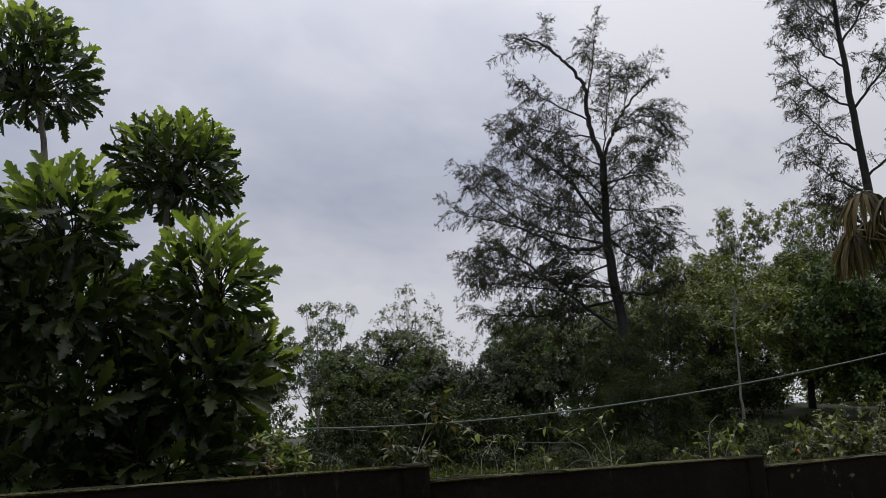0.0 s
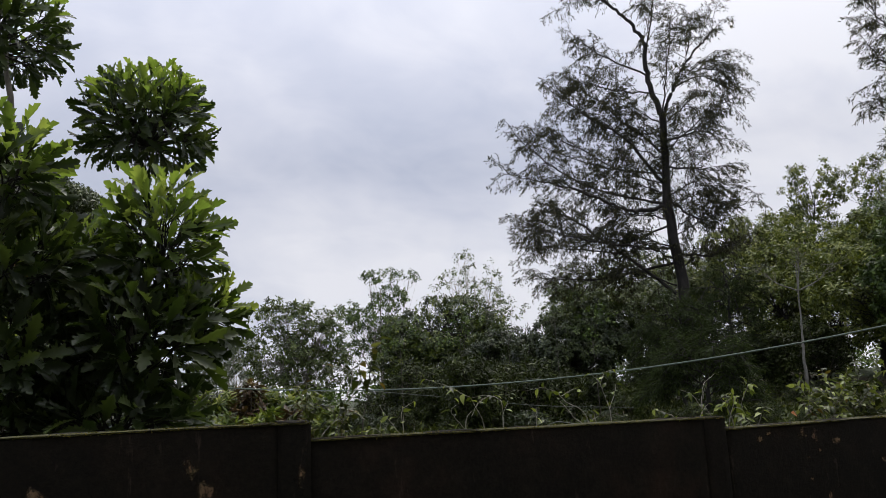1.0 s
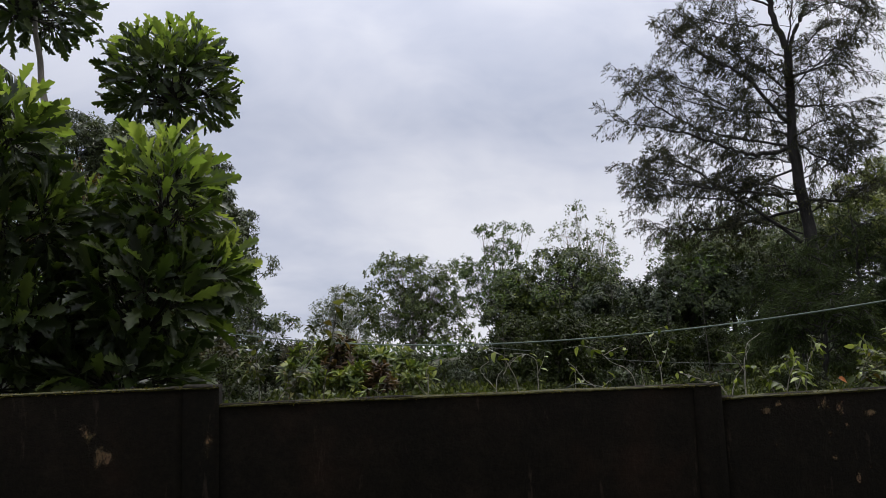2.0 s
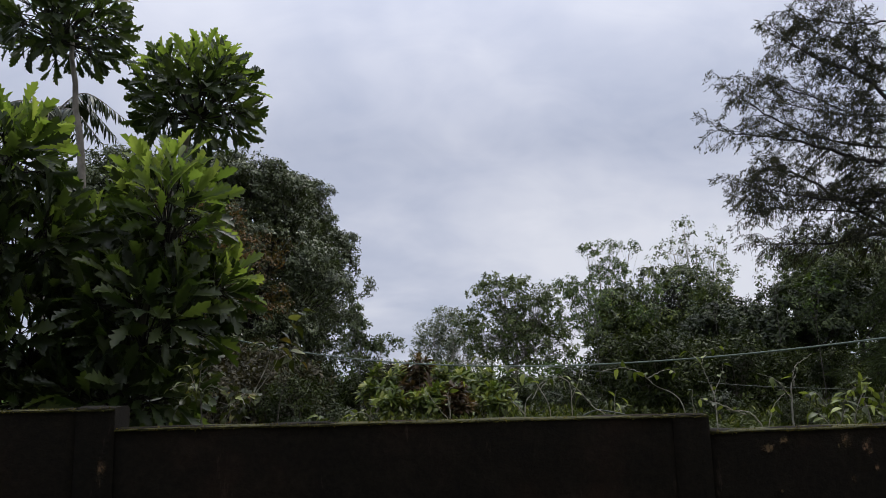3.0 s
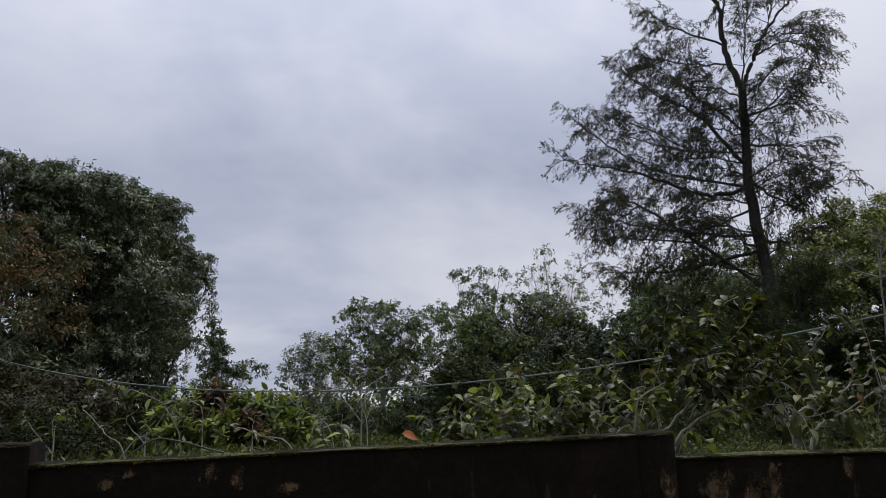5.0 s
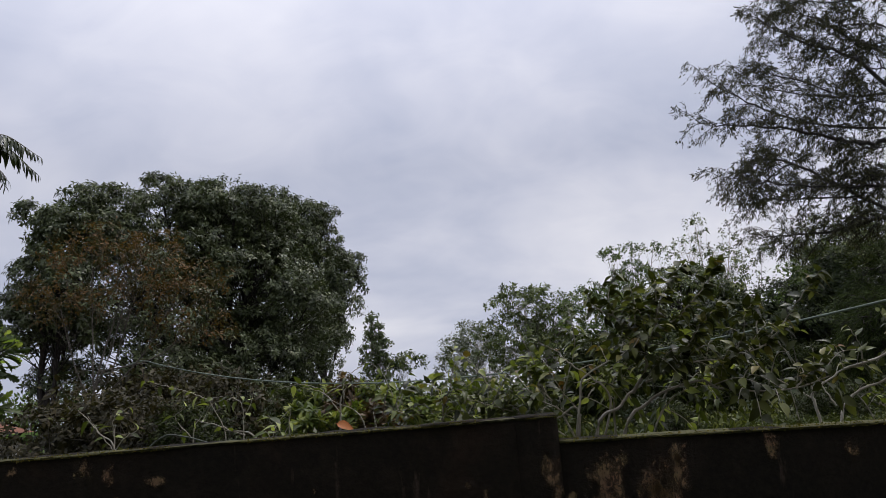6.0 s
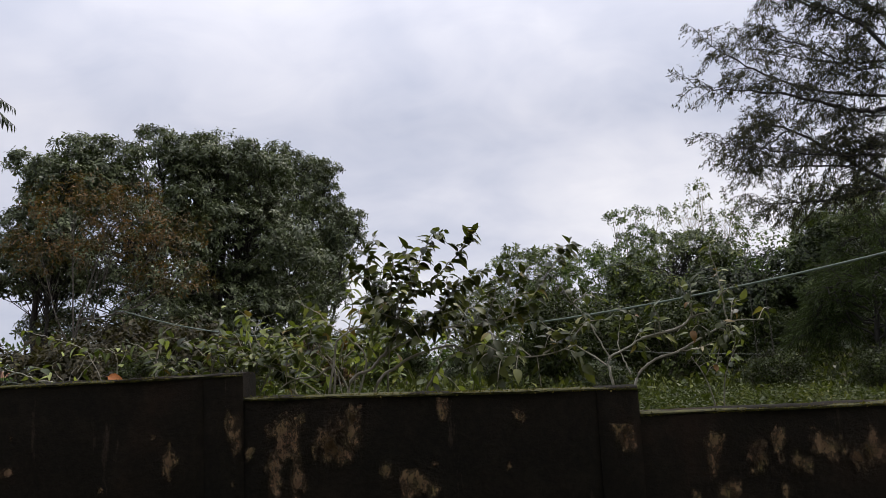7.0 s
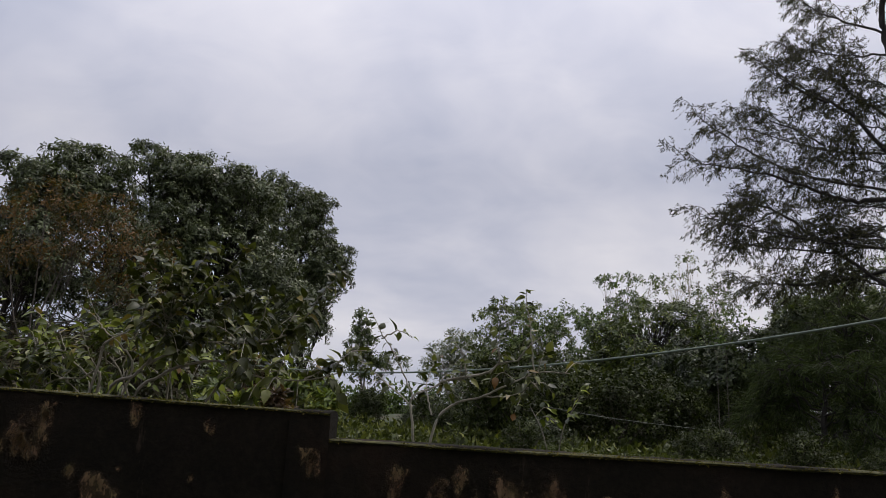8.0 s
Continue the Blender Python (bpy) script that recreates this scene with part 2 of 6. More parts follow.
M_BROWN = leaf_material("browning_leaf", [(0.0, (0.0271, 0.0272, 0.0132)), (0.4, (0.0635, 0.0508, 0.0227)), (0.75, (0.136, 0.0771, 0.0321)), (1.0, (0.199, 0.113, 0.052))], 0.22, 0.65, gloss=0.15, sprays=0.6)
M_WOODS = leaf_material("woodland_leaf", [(0.0, (0.0186, 0.0315, 0.00894)), (0.45, (0.0548, 0.0868, 0.023)), (0.8, (0.122, 0.173, 0.0444)), (1.0, (0.228, 0.288, 0.0894))], 0.18, 0.55, gloss=0.2, sprays=0.5)
M_DARKTREE = leaf_material("dark_woodland_leaf", [(0.0, (0.0142, 0.0222, 0.00561)), (0.5, (0.0505, 0.0727, 0.0153)), (0.82, (0.142, 0.175, 0.0321)), (1.0, (0.275, 0.305, 0.0601))], 0.16, 0.5, gloss=0.3, sprays=0.55)
M_YELLOW = leaf_material("yellow_green_leaf", [(0.0, (0.0334, 0.0432, 0.0146)), (0.45, (0.104, 0.128, 0.0328)), (0.8, (0.236, 0.263, 0.0608)), (1.0, (0.389, 0.392, 0.122))], 0.18, 0.5, gloss=0.2, sprays=0.5)
# shade under the closed canopy is put into this dark leaf colour
M_SHADED = leaf_material("shaded_green_leaf", [(0.0, (0.0109, 0.0167, 0.00547)), (0.5, (0.0301, 0.0432, 0.0131)), (0.85, (0.0752, 0.0973, 0.0306)), (1.0, (0.15, 0.181, 0.0656))], 0.12, 0.5, gloss=0.25, sprays=0.5)
M_PALE = leaf_material("pale_green_leaf", [(0.0, (0.02, 0.032, 0.012)), (0.6, (0.08, 0.105, 0.04)), (1.0, (0.2, 0.225, 0.11))], 0.18, 0.5, gloss=0.2, sprays=0.4)
M_OLIVE = leaf_material("olive_leaf", [(0.0, (0.0221, 0.0329, 0.0103)), (0.45, (0.0646, 0.0891, 0.0261)), (0.8, (0.139, 0.171, 0.0549)), (1.0, (0.24, 0.276, 0.102))], 0.2, 0.5, gloss=0.25, sprays=0.45)
M_SILVER = leaf_material("silvery_leaf", [(0.0, (0.04, 0.05, 0.03)), (0.4, (0.11, 0.13, 0.085)), (1.0, (0.3, 0.32, 0.26))], 0.2, 0.5, gloss=0.4, sprays=0.35)
M_NEEDLE = leaf_material("casuarina_needle", [(0.0, (0.0194, 0.0198, 0.0115)), (0.7, (0.0484, 0.0484, 0.0272)), (1.0, (0.103, 0.099, 0.0543))], 0.25, 0.8, gloss=0.1)
M_SOFT = leaf_material("young_casuarina_needle", [(0.0, (0.0204, 0.0272, 0.0119)), (0.7, (0.0442, 0.0612, 0.0238)), (1.0, (0.085, 0.105, 0.0442))], 0.2, 0.9, gloss=0.05)
M_SHRUB = leaf_material("shrub_leaf", [(0.0, (0.0224, 0.0285, 0.00935)), (0.45, (0.0558, 0.0656, 0.0204)), (0.72, (0.128, 0.148, 0.0467)), (0.9, (0.257, 0.274, 0.102)), (0.95, (0.224, 0.164, 0.0467)), (1.0, (0.167, 0.0821, 0.0255))], 0.2, 0.42, True, gloss=0.22)
M_SHRUBS = leaf_material("shrub_leaf_mass", [(0.0, (0.0224, 0.0285, 0.00935)), (0.45, (0.0558, 0.0656, 0.0204)), (0.72, (0.128, 0.148, 0.0467)), (0.9, (0.257, 0.274, 0.102)), (0.95, (0.224, 0.164, 0.0467)), (1.0, (0.167, 0.0821, 0.0255))], 0.2, 0.42, False, gloss=0.22)
M_GUAVA = leaf_material("guava_leaf_single", [(0.0, (0.0227, 0.0277, 0.00658)), (0.55, (0.0529, 0.0617, 0.0148)), (0.82, (0.111, 0.123, 0.0346)), (0.95, (0.252, 0.265, 0.0903)), (1.0, (0.164, 0.107, 0.0246))], 0.2, 0.45, True, gloss=0.25)
M_GUAVAS = leaf_material("guava_leaf", [(0.0, (0.0227, 0.0277, 0.00658)), (0.55, (0.0529, 0.0617, 0.0148)), (0.82, (0.111, 0.123, 0.0346)), (0.95, (0.252, 0.265, 0.0903)), (1.0, (0.164, 0.107, 0.0246))], 0.2, 0.45, False, gloss=0.25)
M_SHOOT = leaf_material("pale_shoot_leaf", [(0.0, (0.0323, 0.0409, 0.0102)), (0.45, (0.0781, 0.101, 0.0214)), (0.78, (0.188, 0.224, 0.0513)), (1.0, (0.457, 0.502, 0.164))], 0.24, 0.45, True, gloss=0.22)
M_SHOOTS = leaf_material("pale_shoot_leaf_mass", [(0.0, (0.0323, 0.0409, 0.0102)), (0.45, (0.0781, 0.101, 0.0214)), (0.78, (0.188, 0.224, 0.0513)), (1.0, (0.457, 0.502, 0.164))], 0.24, 0.45, False, gloss=0.22)
# colour darkened to hold the canopy's shade over the undergrowth
M_BUSH = leaf_material("bush_leaf", [(0.0, (0.00766, 0.0109, 0.00306)), (0.5, (0.0238, 0.0328, 0.00796)), (0.85, (0.0664, 0.084, 0.0202)), (1.0, (0.136, 0.16, 0.0459))], 0.16, 0.55, gloss=0.12, sprays=0.45)
M_WEED = leaf_material("weed_leaf", [(0.0, (0.0202, 0.0257, 0.0066)), (0.65, (0.0618, 0.077, 0.0168)), (1.0, (0.169, 0.18, 0.044))], 0.18, 0.5, gloss=0.2)
M_CROTON = leaf_material("croton_leaf", [(0.0, (0.0404, 0.0598, 0.0161)), (0.45, (0.117, 0.157, 0.035)), (0.75, (0.311, 0.329, 0.0807)), (0.93, (0.529, 0.494, 0.149)), (1.0, (0.233, 0.0897, 0.0472))], 0.25, 0.5, gloss=0.25, sprays=0.4)
M_REDCROTON = leaf_material("red_croton_leaf", [(0.0, (0.0255, 0.026, 0.013)), (0.45, (0.0722, 0.0416, 0.022)), (0.7, (0.145, 0.091, 0.042)), (0.85, (0.17, 0.195, 0.06)), (1.0, (0.0765, 0.156, 0.03))], 0.22, 0.5, gloss=0.25, sprays=0.4)
M_FERN = leaf_material("fresh_weed_leaf", [(0.0, (0.0202, 0.0272, 0.00704)), (0.55, (0.0481, 0.0634, 0.015)), (0.85, (0.108, 0.125, 0.0308)), (1.0, (0.177, 0.147, 0.0484))], 0.22, 0.5, gloss=0.15, sprays=0.5)
M_DRY = leaf_material("dry_palm_leaf", [(0.0, (0.04, 0.035, 0.018)), (0.6, (0.11, 0.085, 0.035)), (1.0, (0.2, 0.15, 0.07))], 0.2, 0.7, gloss=0.1)
M_PALM = leaf_material("palm_leaf", [(0.0, (0.015, 0.022, 0.01)), (1.0, (0.045, 0.06, 0.022))], 0.15, 0.4)
M_RUSSET = leaf_material("russet_leaf", [(0.0, (0.0147, 0.0153, 0.00855)), (0.5, (0.0414, 0.0367, 0.019)), (0.8, (0.0782, 0.0632, 0.0342)), (1.0, (0.12, 0.122, 0.0475))], 0.16, 0.6, gloss=0.15, sprays=0.5)
M_ORANGE = plain_material("dying_leaf", (0.42, 0.13, 0.02), 0.6, 0.3, 20.0)
M_TILE = plain_material("clay_tile", (0.19, 0.085, 0.055), 0.9, 0.55, 3.0)
M_WHITE = plain_material("white_paint", (0.5, 0.49, 0.46), 0.85, 0.3, 1.5)
M_GREEN = plain_material("green_fascia", (0.12, 0.22, 0.04), 0.6, 0.2, 4.0)
M_GLASS_DARK = plain_material("dark_window", (0.03, 0.03, 0.035), 0.15, 0.1, 3.0)

# ---------------------------------------------------------------- mesh tools
RNG = np.random.default_rng(7)


def unit(v):
    v = np.asarray(v, float)
    return v / np.maximum(np.linalg.norm(v, axis=-1, keepdims=True), 1e-9)


def mesh(name, verts, faces, mat, smooth=False):
    """A mesh from an array of vertices and an array of faces of one size."""
    verts, faces = np.asarray(verts, np.float32), np.asarray(faces, np.int32)
    me = bpy.data.meshes.new(name)
    k = faces.shape[1]
    me.vertices.add(len(verts))
    me.vertices.foreach_set("co", verts.ravel())
    me.loops.add(faces.size)
    me.loops.foreach_set("vertex_index", faces.ravel())
    me.polygons.add(len(faces))
    me.polygons.foreach_set("loop_start", np.arange(0, faces.size, k, dtype=np.int32))
    if smooth:
        me.polygons.foreach_set("use_smooth", np.ones(len(faces), bool))
    me.materials.append(mat)
    me.update(calc_edges=True)
    me.validate()
    return me


def child(name, me, parent, label="", kind=""):
    ob = new(name, me)
    ob.parent = parent
    return tagged(ob, label, kind=kind)


def thing(name, place, label, category, group="", kind=""):
    ob = new(name)
    ob.location = place
    ob.empty_display_size = 0.3
    return tagged(ob, label, category, group, kind)


def join(parts):
    vs, fs, n = [], [], 0
    for v, f in parts:
        vs.append(v)
        fs.append(f + n)
        n += len(v)
    return np.concatenate(vs), np.concatenate(fs)


def tube(points, radii, sides=6):
    """Tapered tube of quads along a line of points."""
    p = np.asarray(points, float)
    r = np.broadcast_to(np.asarray(radii, float), (len(p),))
    tang = unit(np.gradient(p, axis=0))
    ref = np.where(np.abs(tang[:, 2:3]) > 0.9, [[1.0, 0, 0]], [[0, 0, 1.0]])
    a = unit(np.cross(tang, ref))
    b = np.cross(tang, a)
    ang = np.arange(sides) * 2 * np.pi / sides
    ring = (a[:, None] * np.cos(ang)[None, :, None] + b[:, None] * np.sin(ang)[None, :, None]) * r[:, None, None] + p[:, None]
    i, j = np.meshgrid(np.arange(len(p) - 1), np.arange(sides), indexing="ij")
    k = (j + 1) % sides
    f = np.stack([i * sides + j, i * sides + k, (i + 1) * sides + k, (i + 1) * sides + j], -1).reshape(-1, 4)
    return ring.reshape(-1, 3), f


def bend(points, n=8, wobble=0.0):
    """A smooth line through a few points."""
    p = np.asarray(points, float)
    s = np.linspace(0, len(p) - 1, (len(p) - 1) * n + 1)
    i = np.minimum(s.astype(int), len(p) - 2)
    u = (s - i)[:, None]
    ext = np.vstack([2 * p[0] - p[1], p, 2 * p[-1] - p[-2]])
    a, b, c, d = ext[i], ext[i + 1], ext[i + 2], ext[i + 3]
    q = 0.5 * (2 * b + (c - a) * u + (2 * a - 5 * b + 4 * c - d) * u**2 + (3 * b - a - 3 * c + d) * u**3)
    if wobble:
        q[1:-1] += RNG.normal(0, wobble, (len(q) - 2, 3))
    return q


def scatter(template, pos, along, normal, size):
    """Copies of a small shape (along +y, facing +z) at the places given, as one set of vertices and faces."""
    tv, tf = template
    y = unit(along)
    x = unit(np.cross(y, normal))
    z = np.cross(x, y)
    size = np.broadcast_to(size, (len(pos),))[:, None, None]
    v = pos[:, None] + size * (tv[None, :, :1] * x[:, None] + tv[None, :, 1:2] * y[:, None] + tv[None, :, 2:] * z[:, None])
    f = tf[None] + (np.arange(len(pos)) * len(tv))[:, None, None]
    return v.reshape(-1, 3), f.reshape(-1, tf.shape[1])


def leaf_shape(stations, fold=0.15, droop=0.2):
    """A leaf from rows of (distance along, half width): midrib and two halves, in quads."""
    v, f = [], []
    for y, w in stations:
        z = -droop * y * y
        v += [(-w, y, z + fold * w), (0, y, z), (w, y, z + fold * w)]
    for i in range(len(stations) - 1):
        a = 3 * i
        f += [(a, a + 1, a + 4, a + 3), (a + 1, a + 2, a + 5, a + 4)]
    return np.array(v, float), np.array(f, int)


def lobed_shape():
    """A long leaf, widest past its middle, cut into forward-pointing lobes."""
    mid = [0.0, 0.12, 0.24, 0.34, 0.42, 0.52, 0.58, 0.68, 0.73, 0.82, 0.87, 1.0]
    half = [0.012, 0.02, 0.075, 0.055, 0.14, 0.09, 0.2, 0.115, 0.2, 0.095, 0.11, 0.0]
    sweep = [0.0, 0.0, 0.05, 0.0, 0.1, 0.0, 0.13, 0.01, 0.13, 0.02, 0.06, 0.0]
    v, f = [], []
    for y, w, s in zip(mid, half, sweep):
        w *= 0.86
        z = -0.2 * y * y
        edge = (y + s, z + 0.5 * w - 0.6 * w * w)
        v += [(-w, *edge), (0, y, z), (w, *edge)]
    for i in range(len(mid) - 1):
        a = 3 * i
        f += [(a, a + 1, a + 4, a + 3), (a + 1, a + 2, a + 5, a + 4)]
    return np.array(v, float), np.array(f, int)


DIAMOND = (np.array([(0, 0, 0), (-0.24, 0.45, 0.07), (0, 1, -0.08), (0.24, 0.45, 0.07)], float), np.array([(0, 3, 2, 1)]))
LANCE = (np.array([(0, 0, 0), (-0.13, 0.5, 0.04), (0, 1, -0.15), (0.13, 0.5, 0.04)], float), np.array([(0, 3, 2, 1)]))
OVATE = leaf_shape([(0, 0.012), (0.1, 0.02), (0.22, 0.19), (0.42, 0.27), (0.65, 0.23), (0.86, 0.1), (1, 0.0)], 0.3, 0.45)
STRAP = leaf_shape([(0, 0.03), (0.35, 0.08), (0.7, 0.07), (1, 0.0)], 0.3, 0.45)
LOBED = lobed_shape()


def clumps(centre, radii, count, spread, per, rng, hollow=0.55):
    """Leaf places, gathered in clumps over a lumpy shell; returns places, outward ways and clump centres."""
    d = unit(rng.normal(size=(count, 3)))
    r = hollow + (1 - hollow) * rng.random(count) ** 0.6
    lump = 1 + 0.22 * np.sin(d @ np.array([3.1, 5.3, 2.2]) + rng.random() * 6) + 0.12 * np.sin(d @ np.array([9.0, -7.0, 8.0]) + rng.random() * 6)
    heart = np.asarray(centre) + d * np.asarray(radii) * (r * lump)[:, None]
    pos = np.repeat(heart, per, 0) + rng.normal(0, spread, (count * per, 3)) * (1, 1, 0.7)
    return pos, np.repeat(d, per, 0), heart


def whorls(heart, axis, per, spread, size, template, rng, droop, open_=0.75):
    """At every twig's end a whorl of leaves round its axis, hanging more the more they droop."""
    n = len(heart)
    side = unit(np.cross(axis, rng.normal(size=(n, 3))))
    other = np.cross(axis, side)
    turn = rng.uniform(0, 6.28, (n, 1)) + 2.4 * np.arange(per)
    lift = 1.25 - 1.5 * (np.arange(per) + rng.random((n, per))) / per
    way = np.cos(turn)[..., None] * side[:, None] + np.sin(turn)[..., None] * other[:, None] + open_ * lift[..., None] * axis[:, None]
    way = unit(way + rng.normal(0, 0.18, way.shape) + (0, 0, -droop))
    grow = size * rng.uniform(0.65, 1.2, (n, per))
    pos = heart[:, None] + axis[:, None] * (0.3 * lift * size)[..., None] + rng.normal(0, 0.42 * spread, way.shape)
    face = axis[:, None] + (0, 0, 0.5) + rng.normal(0, 0.32, way.shape)
    k = n * per
    return scatter(template, pos.reshape(k, 3), way.reshape(k, 3), face.reshape(k, 3), grow.reshape(k))


def leafy(lobes, count, per, spread, size, template, rng, droop=0.35, hollow=0.55, puffs=13, core=0.17, gaps=0.0):
    """Leaves over several lobes of (x, y, z, half width, half height), each lobe heaped up of rounded puffs, each puff of whorls."""
    parts, hearts = [], []
    total = sum(l[3] * l[4] for l in lobes)
    for x, y, z, rx, rz in lobes:
        n = max(puffs + 4, int(count * rx * rz / total))
        mid, span = np.array((x, y, z)), np.array((rx, rx, rz))
        inner = max(2, int(n * core))
        d = unit(rng.normal(size=(inner, 3)))
        mine = [mid + d * span * (hollow + (0.85 - hollow) * rng.random((inner, 1)))]
        axes = [unit(d + (0, 0, 0.3))]
        i = np.arange(puffs) + rng.random(puffs) * 0.5
        lift = 1 - 1.72 * i / puffs
        turn = 2.4 * np.arange(puffs) + rng.uniform(0, 6.28)
        flat = np.sqrt(np.maximum(0, 1 - lift**2))
        way = unit(np.stack([flat * np.cos(turn), flat * np.sin(turn), lift], -1) + rng.normal(0, 0.16, (puffs, 3)))
        share = rng.uniform(0.5, 1.5, puffs)
        for e, w in zip(way, share / share.sum()):
            m = max(1, int((n - inner) * w))
            k = rng.uniform(0.26, 0.46) * np.array([rx, rx, 0.85 * max(rz, 0.6 * rx)])
            c = mid + e * span * rng.uniform(0.62, 0.88)
            q = unit(rng.normal(size=(m, 3)) + 0.55 * e + (0, 0, 0.45))
            mine.append(c + q * k * rng.uniform(0.72, 1.08, (m, 1)))
            axes.append(unit(q + (0, 0, 0.25)))
        heart, axis = np.concatenate(mine), np.concatenate(axes)
        if gaps:
            full = np.array([noise.noise(Vector(h) * (0.9 / gaps)) > -0.16 or u < 0.25 for h, u in zip(heart, rng.random(len(heart)))])
            heart, axis = heart[full], axis[full]
        parts.append(whorls(heart, axis, per, spread, size, template, rng, droop))
        hearts.append(heart)
    return join(parts), hearts


def tree(name, label, base, lobes, leaf, count, per, spread, size, template, bark, girth, seed, twigs=0.5, category="tree", droop=0.35, hollow=0.55, lean=(0, 0), core=0.17, fork=0.35, gaps=0.0):
    """A tree: tapered trunk, limbs to every part of the crown, twigs to its clumps, and the leaves."""
    rng = np.random.default_rng(seed)
    root = thing(name, base, label, category)
    o = np.asarray(base, float)
    rel = [(x - o[0], y - o[1], z - o[2], rx, rz) for x, y, z, rx, rz in lobes]
    (lv, lf), hearts = leafy(rel, count, per, spread, size, template, rng, droop, hollow, core=core, gaps=gaps)
    cen = np.mean([l[:3] for l in rel], axis=0)
    top = np.array([cen[0], cen[1], max(l[2] for l in rel)])
    knee = top * 0.45 + np.array([lean[0], lean[1], 0])
    stem = bend([(0, 0, -0.3), knee * 0.5, knee, top * 0.9], 5, girth * 0.12)
    rad = np.linspace(girth, girth * 0.22, len(stem))
    child("trunk", mesh("trunk", *tube(stem, rad, 9), bark, True), root)
    parts = []
    for lobe, heart in zip(rel, hearts):
        c = np.array(lobe[:3])
        start = stem[int(np.clip(len(stem) * fork + rng.integers(0, 4), 2, len(stem) - 3))]
        way = bend([start, start * 0.45 + c * 0.55 + (0, 0, -0.12 * np.linalg.norm(c - start)), c], 5, girth * 0.08)
        child("limb", mesh("limb", *tube(way, np.linspace(girth * 0.42, girth * 0.12, len(way)), 6), bark, True), root)
        for h in heart[rng.random(len(heart)) < twigs]:
            s = way[rng.integers(len(way) // 2, len(way))]
            line = np.array([s, s * 0.5 + h * 0.5 + rng.normal(0, 0.08, 3) * np.linalg.norm(h - s), h])
            parts.append(tube(line, [girth * 0.1, girth * 0.065, girth * 0.03], 3))
    if parts:
        child("twig_mass", mesh("twig_mass", *join(parts), bark, True), root, kind="stuff")
    child("crown", mesh("crown", lv, lf, leaf), root, kind="stuff")
    return root


# ---------------------------------------------------------------- ground


def smooth(a, b, v):
    k = np.clip((v - a) / (b - a), 0, 1)
    return k * k * (3 - 2 * k)


def ground_z(x, y):
    x, y = np.asarray(x, float), np.asarray(y, float)
    road = 0.2 - 0.0424 * (np.clip(x, -30, 25) + 7.57)
    behind = 0.62 - 0.03 * np.clip(x, -8, 8) - 0.02 * np.clip(y, 0, 20)
    hill = 2.2 * smooth(8, 26, x) * smooth(8, 26, y)
    dale = -2.2 * smooth(4, 12, -x) * smooth(7, 18, y)
    far = -1.0 * smooth(60, 120, y)
    rough = 0.06 * np.sin(1.7 * x + 0.6 * y) * np.sin(1.3 * y - 0.4 * x)
    return np.where(y < 0.1, road, behind + hill + dale + far + rough)


gx = np.concatenate([[-1800, -700, -300, -140, -80], np.arange(-50, 61, 1.25), [80, 140, 300, 700, 1800]])
gy = np.concatenate([[-1500, -300, -60, -20, -10, -6, -4, -2, 0.08, 0.12], np.arange(1, 60, 1.25), [70, 90, 130, 200, 400, 800, 2500]])
GX, GY = np.meshgrid(gx, gy, indexing="ij")
gv = np.stack([GX, GY, ground_z(GX, GY)], -1).reshape(-1, 3)
gi, gj = np.meshgrid(np.arange(len(gx) - 1), np.arange(len(gy) - 1), indexing="ij")
gn = len(gy)
gf = np.stack([gi * gn + gj, (gi + 1) * gn + gj, (gi + 1) * gn + gj + 1, gi * gn + gj + 1], -1).reshape(-1, 4)
tagged(new("ground", mesh("ground", gv, gf, M_GROUND, True)), "rough ground of soil, weeds and leaf litter", "ground", kind="structure")

# a tall wall added out of view behind the camera, to shade the lane
bm = bmesh.new()
bmesh.ops.create_cube(bm, size=1.0, matrix=Matrix.Translation((-2, -6.2, 5.2)) @ Matrix.Diagonal((46, 0.3, 12.4, 1)))
me = bpy.data.meshes.new("wall_rear")
bm.to_mesh(me)
me.materials.append(M_REAR)
tagged(new("wall_rear", me), "plain grey rendered wall, added unseen behind the camera to shade the lane", "wall", kind="structure")

# ---------------------------------------------------------------- the stepped boundary wall
wall = thing("boundary_wall", (0, 0, 0), "old stepped boundary wall, black with mould and moss", "wall", kind="structure")
PANELS = [(-16.0, -8.45, 1.63, 1.63), (-8.45, -5.57, 1.527, 1.527), (-5.57, -2.72, 1.43, 1.413), (-2.72, 0.0, 1.332, 1.346), (0.0, 1.745, 1.238, 1.206), (1.745, 4.35, 1.093, 1.093), (4.35, 12.0, 0.99, 0.99)]
THICK = 0.19


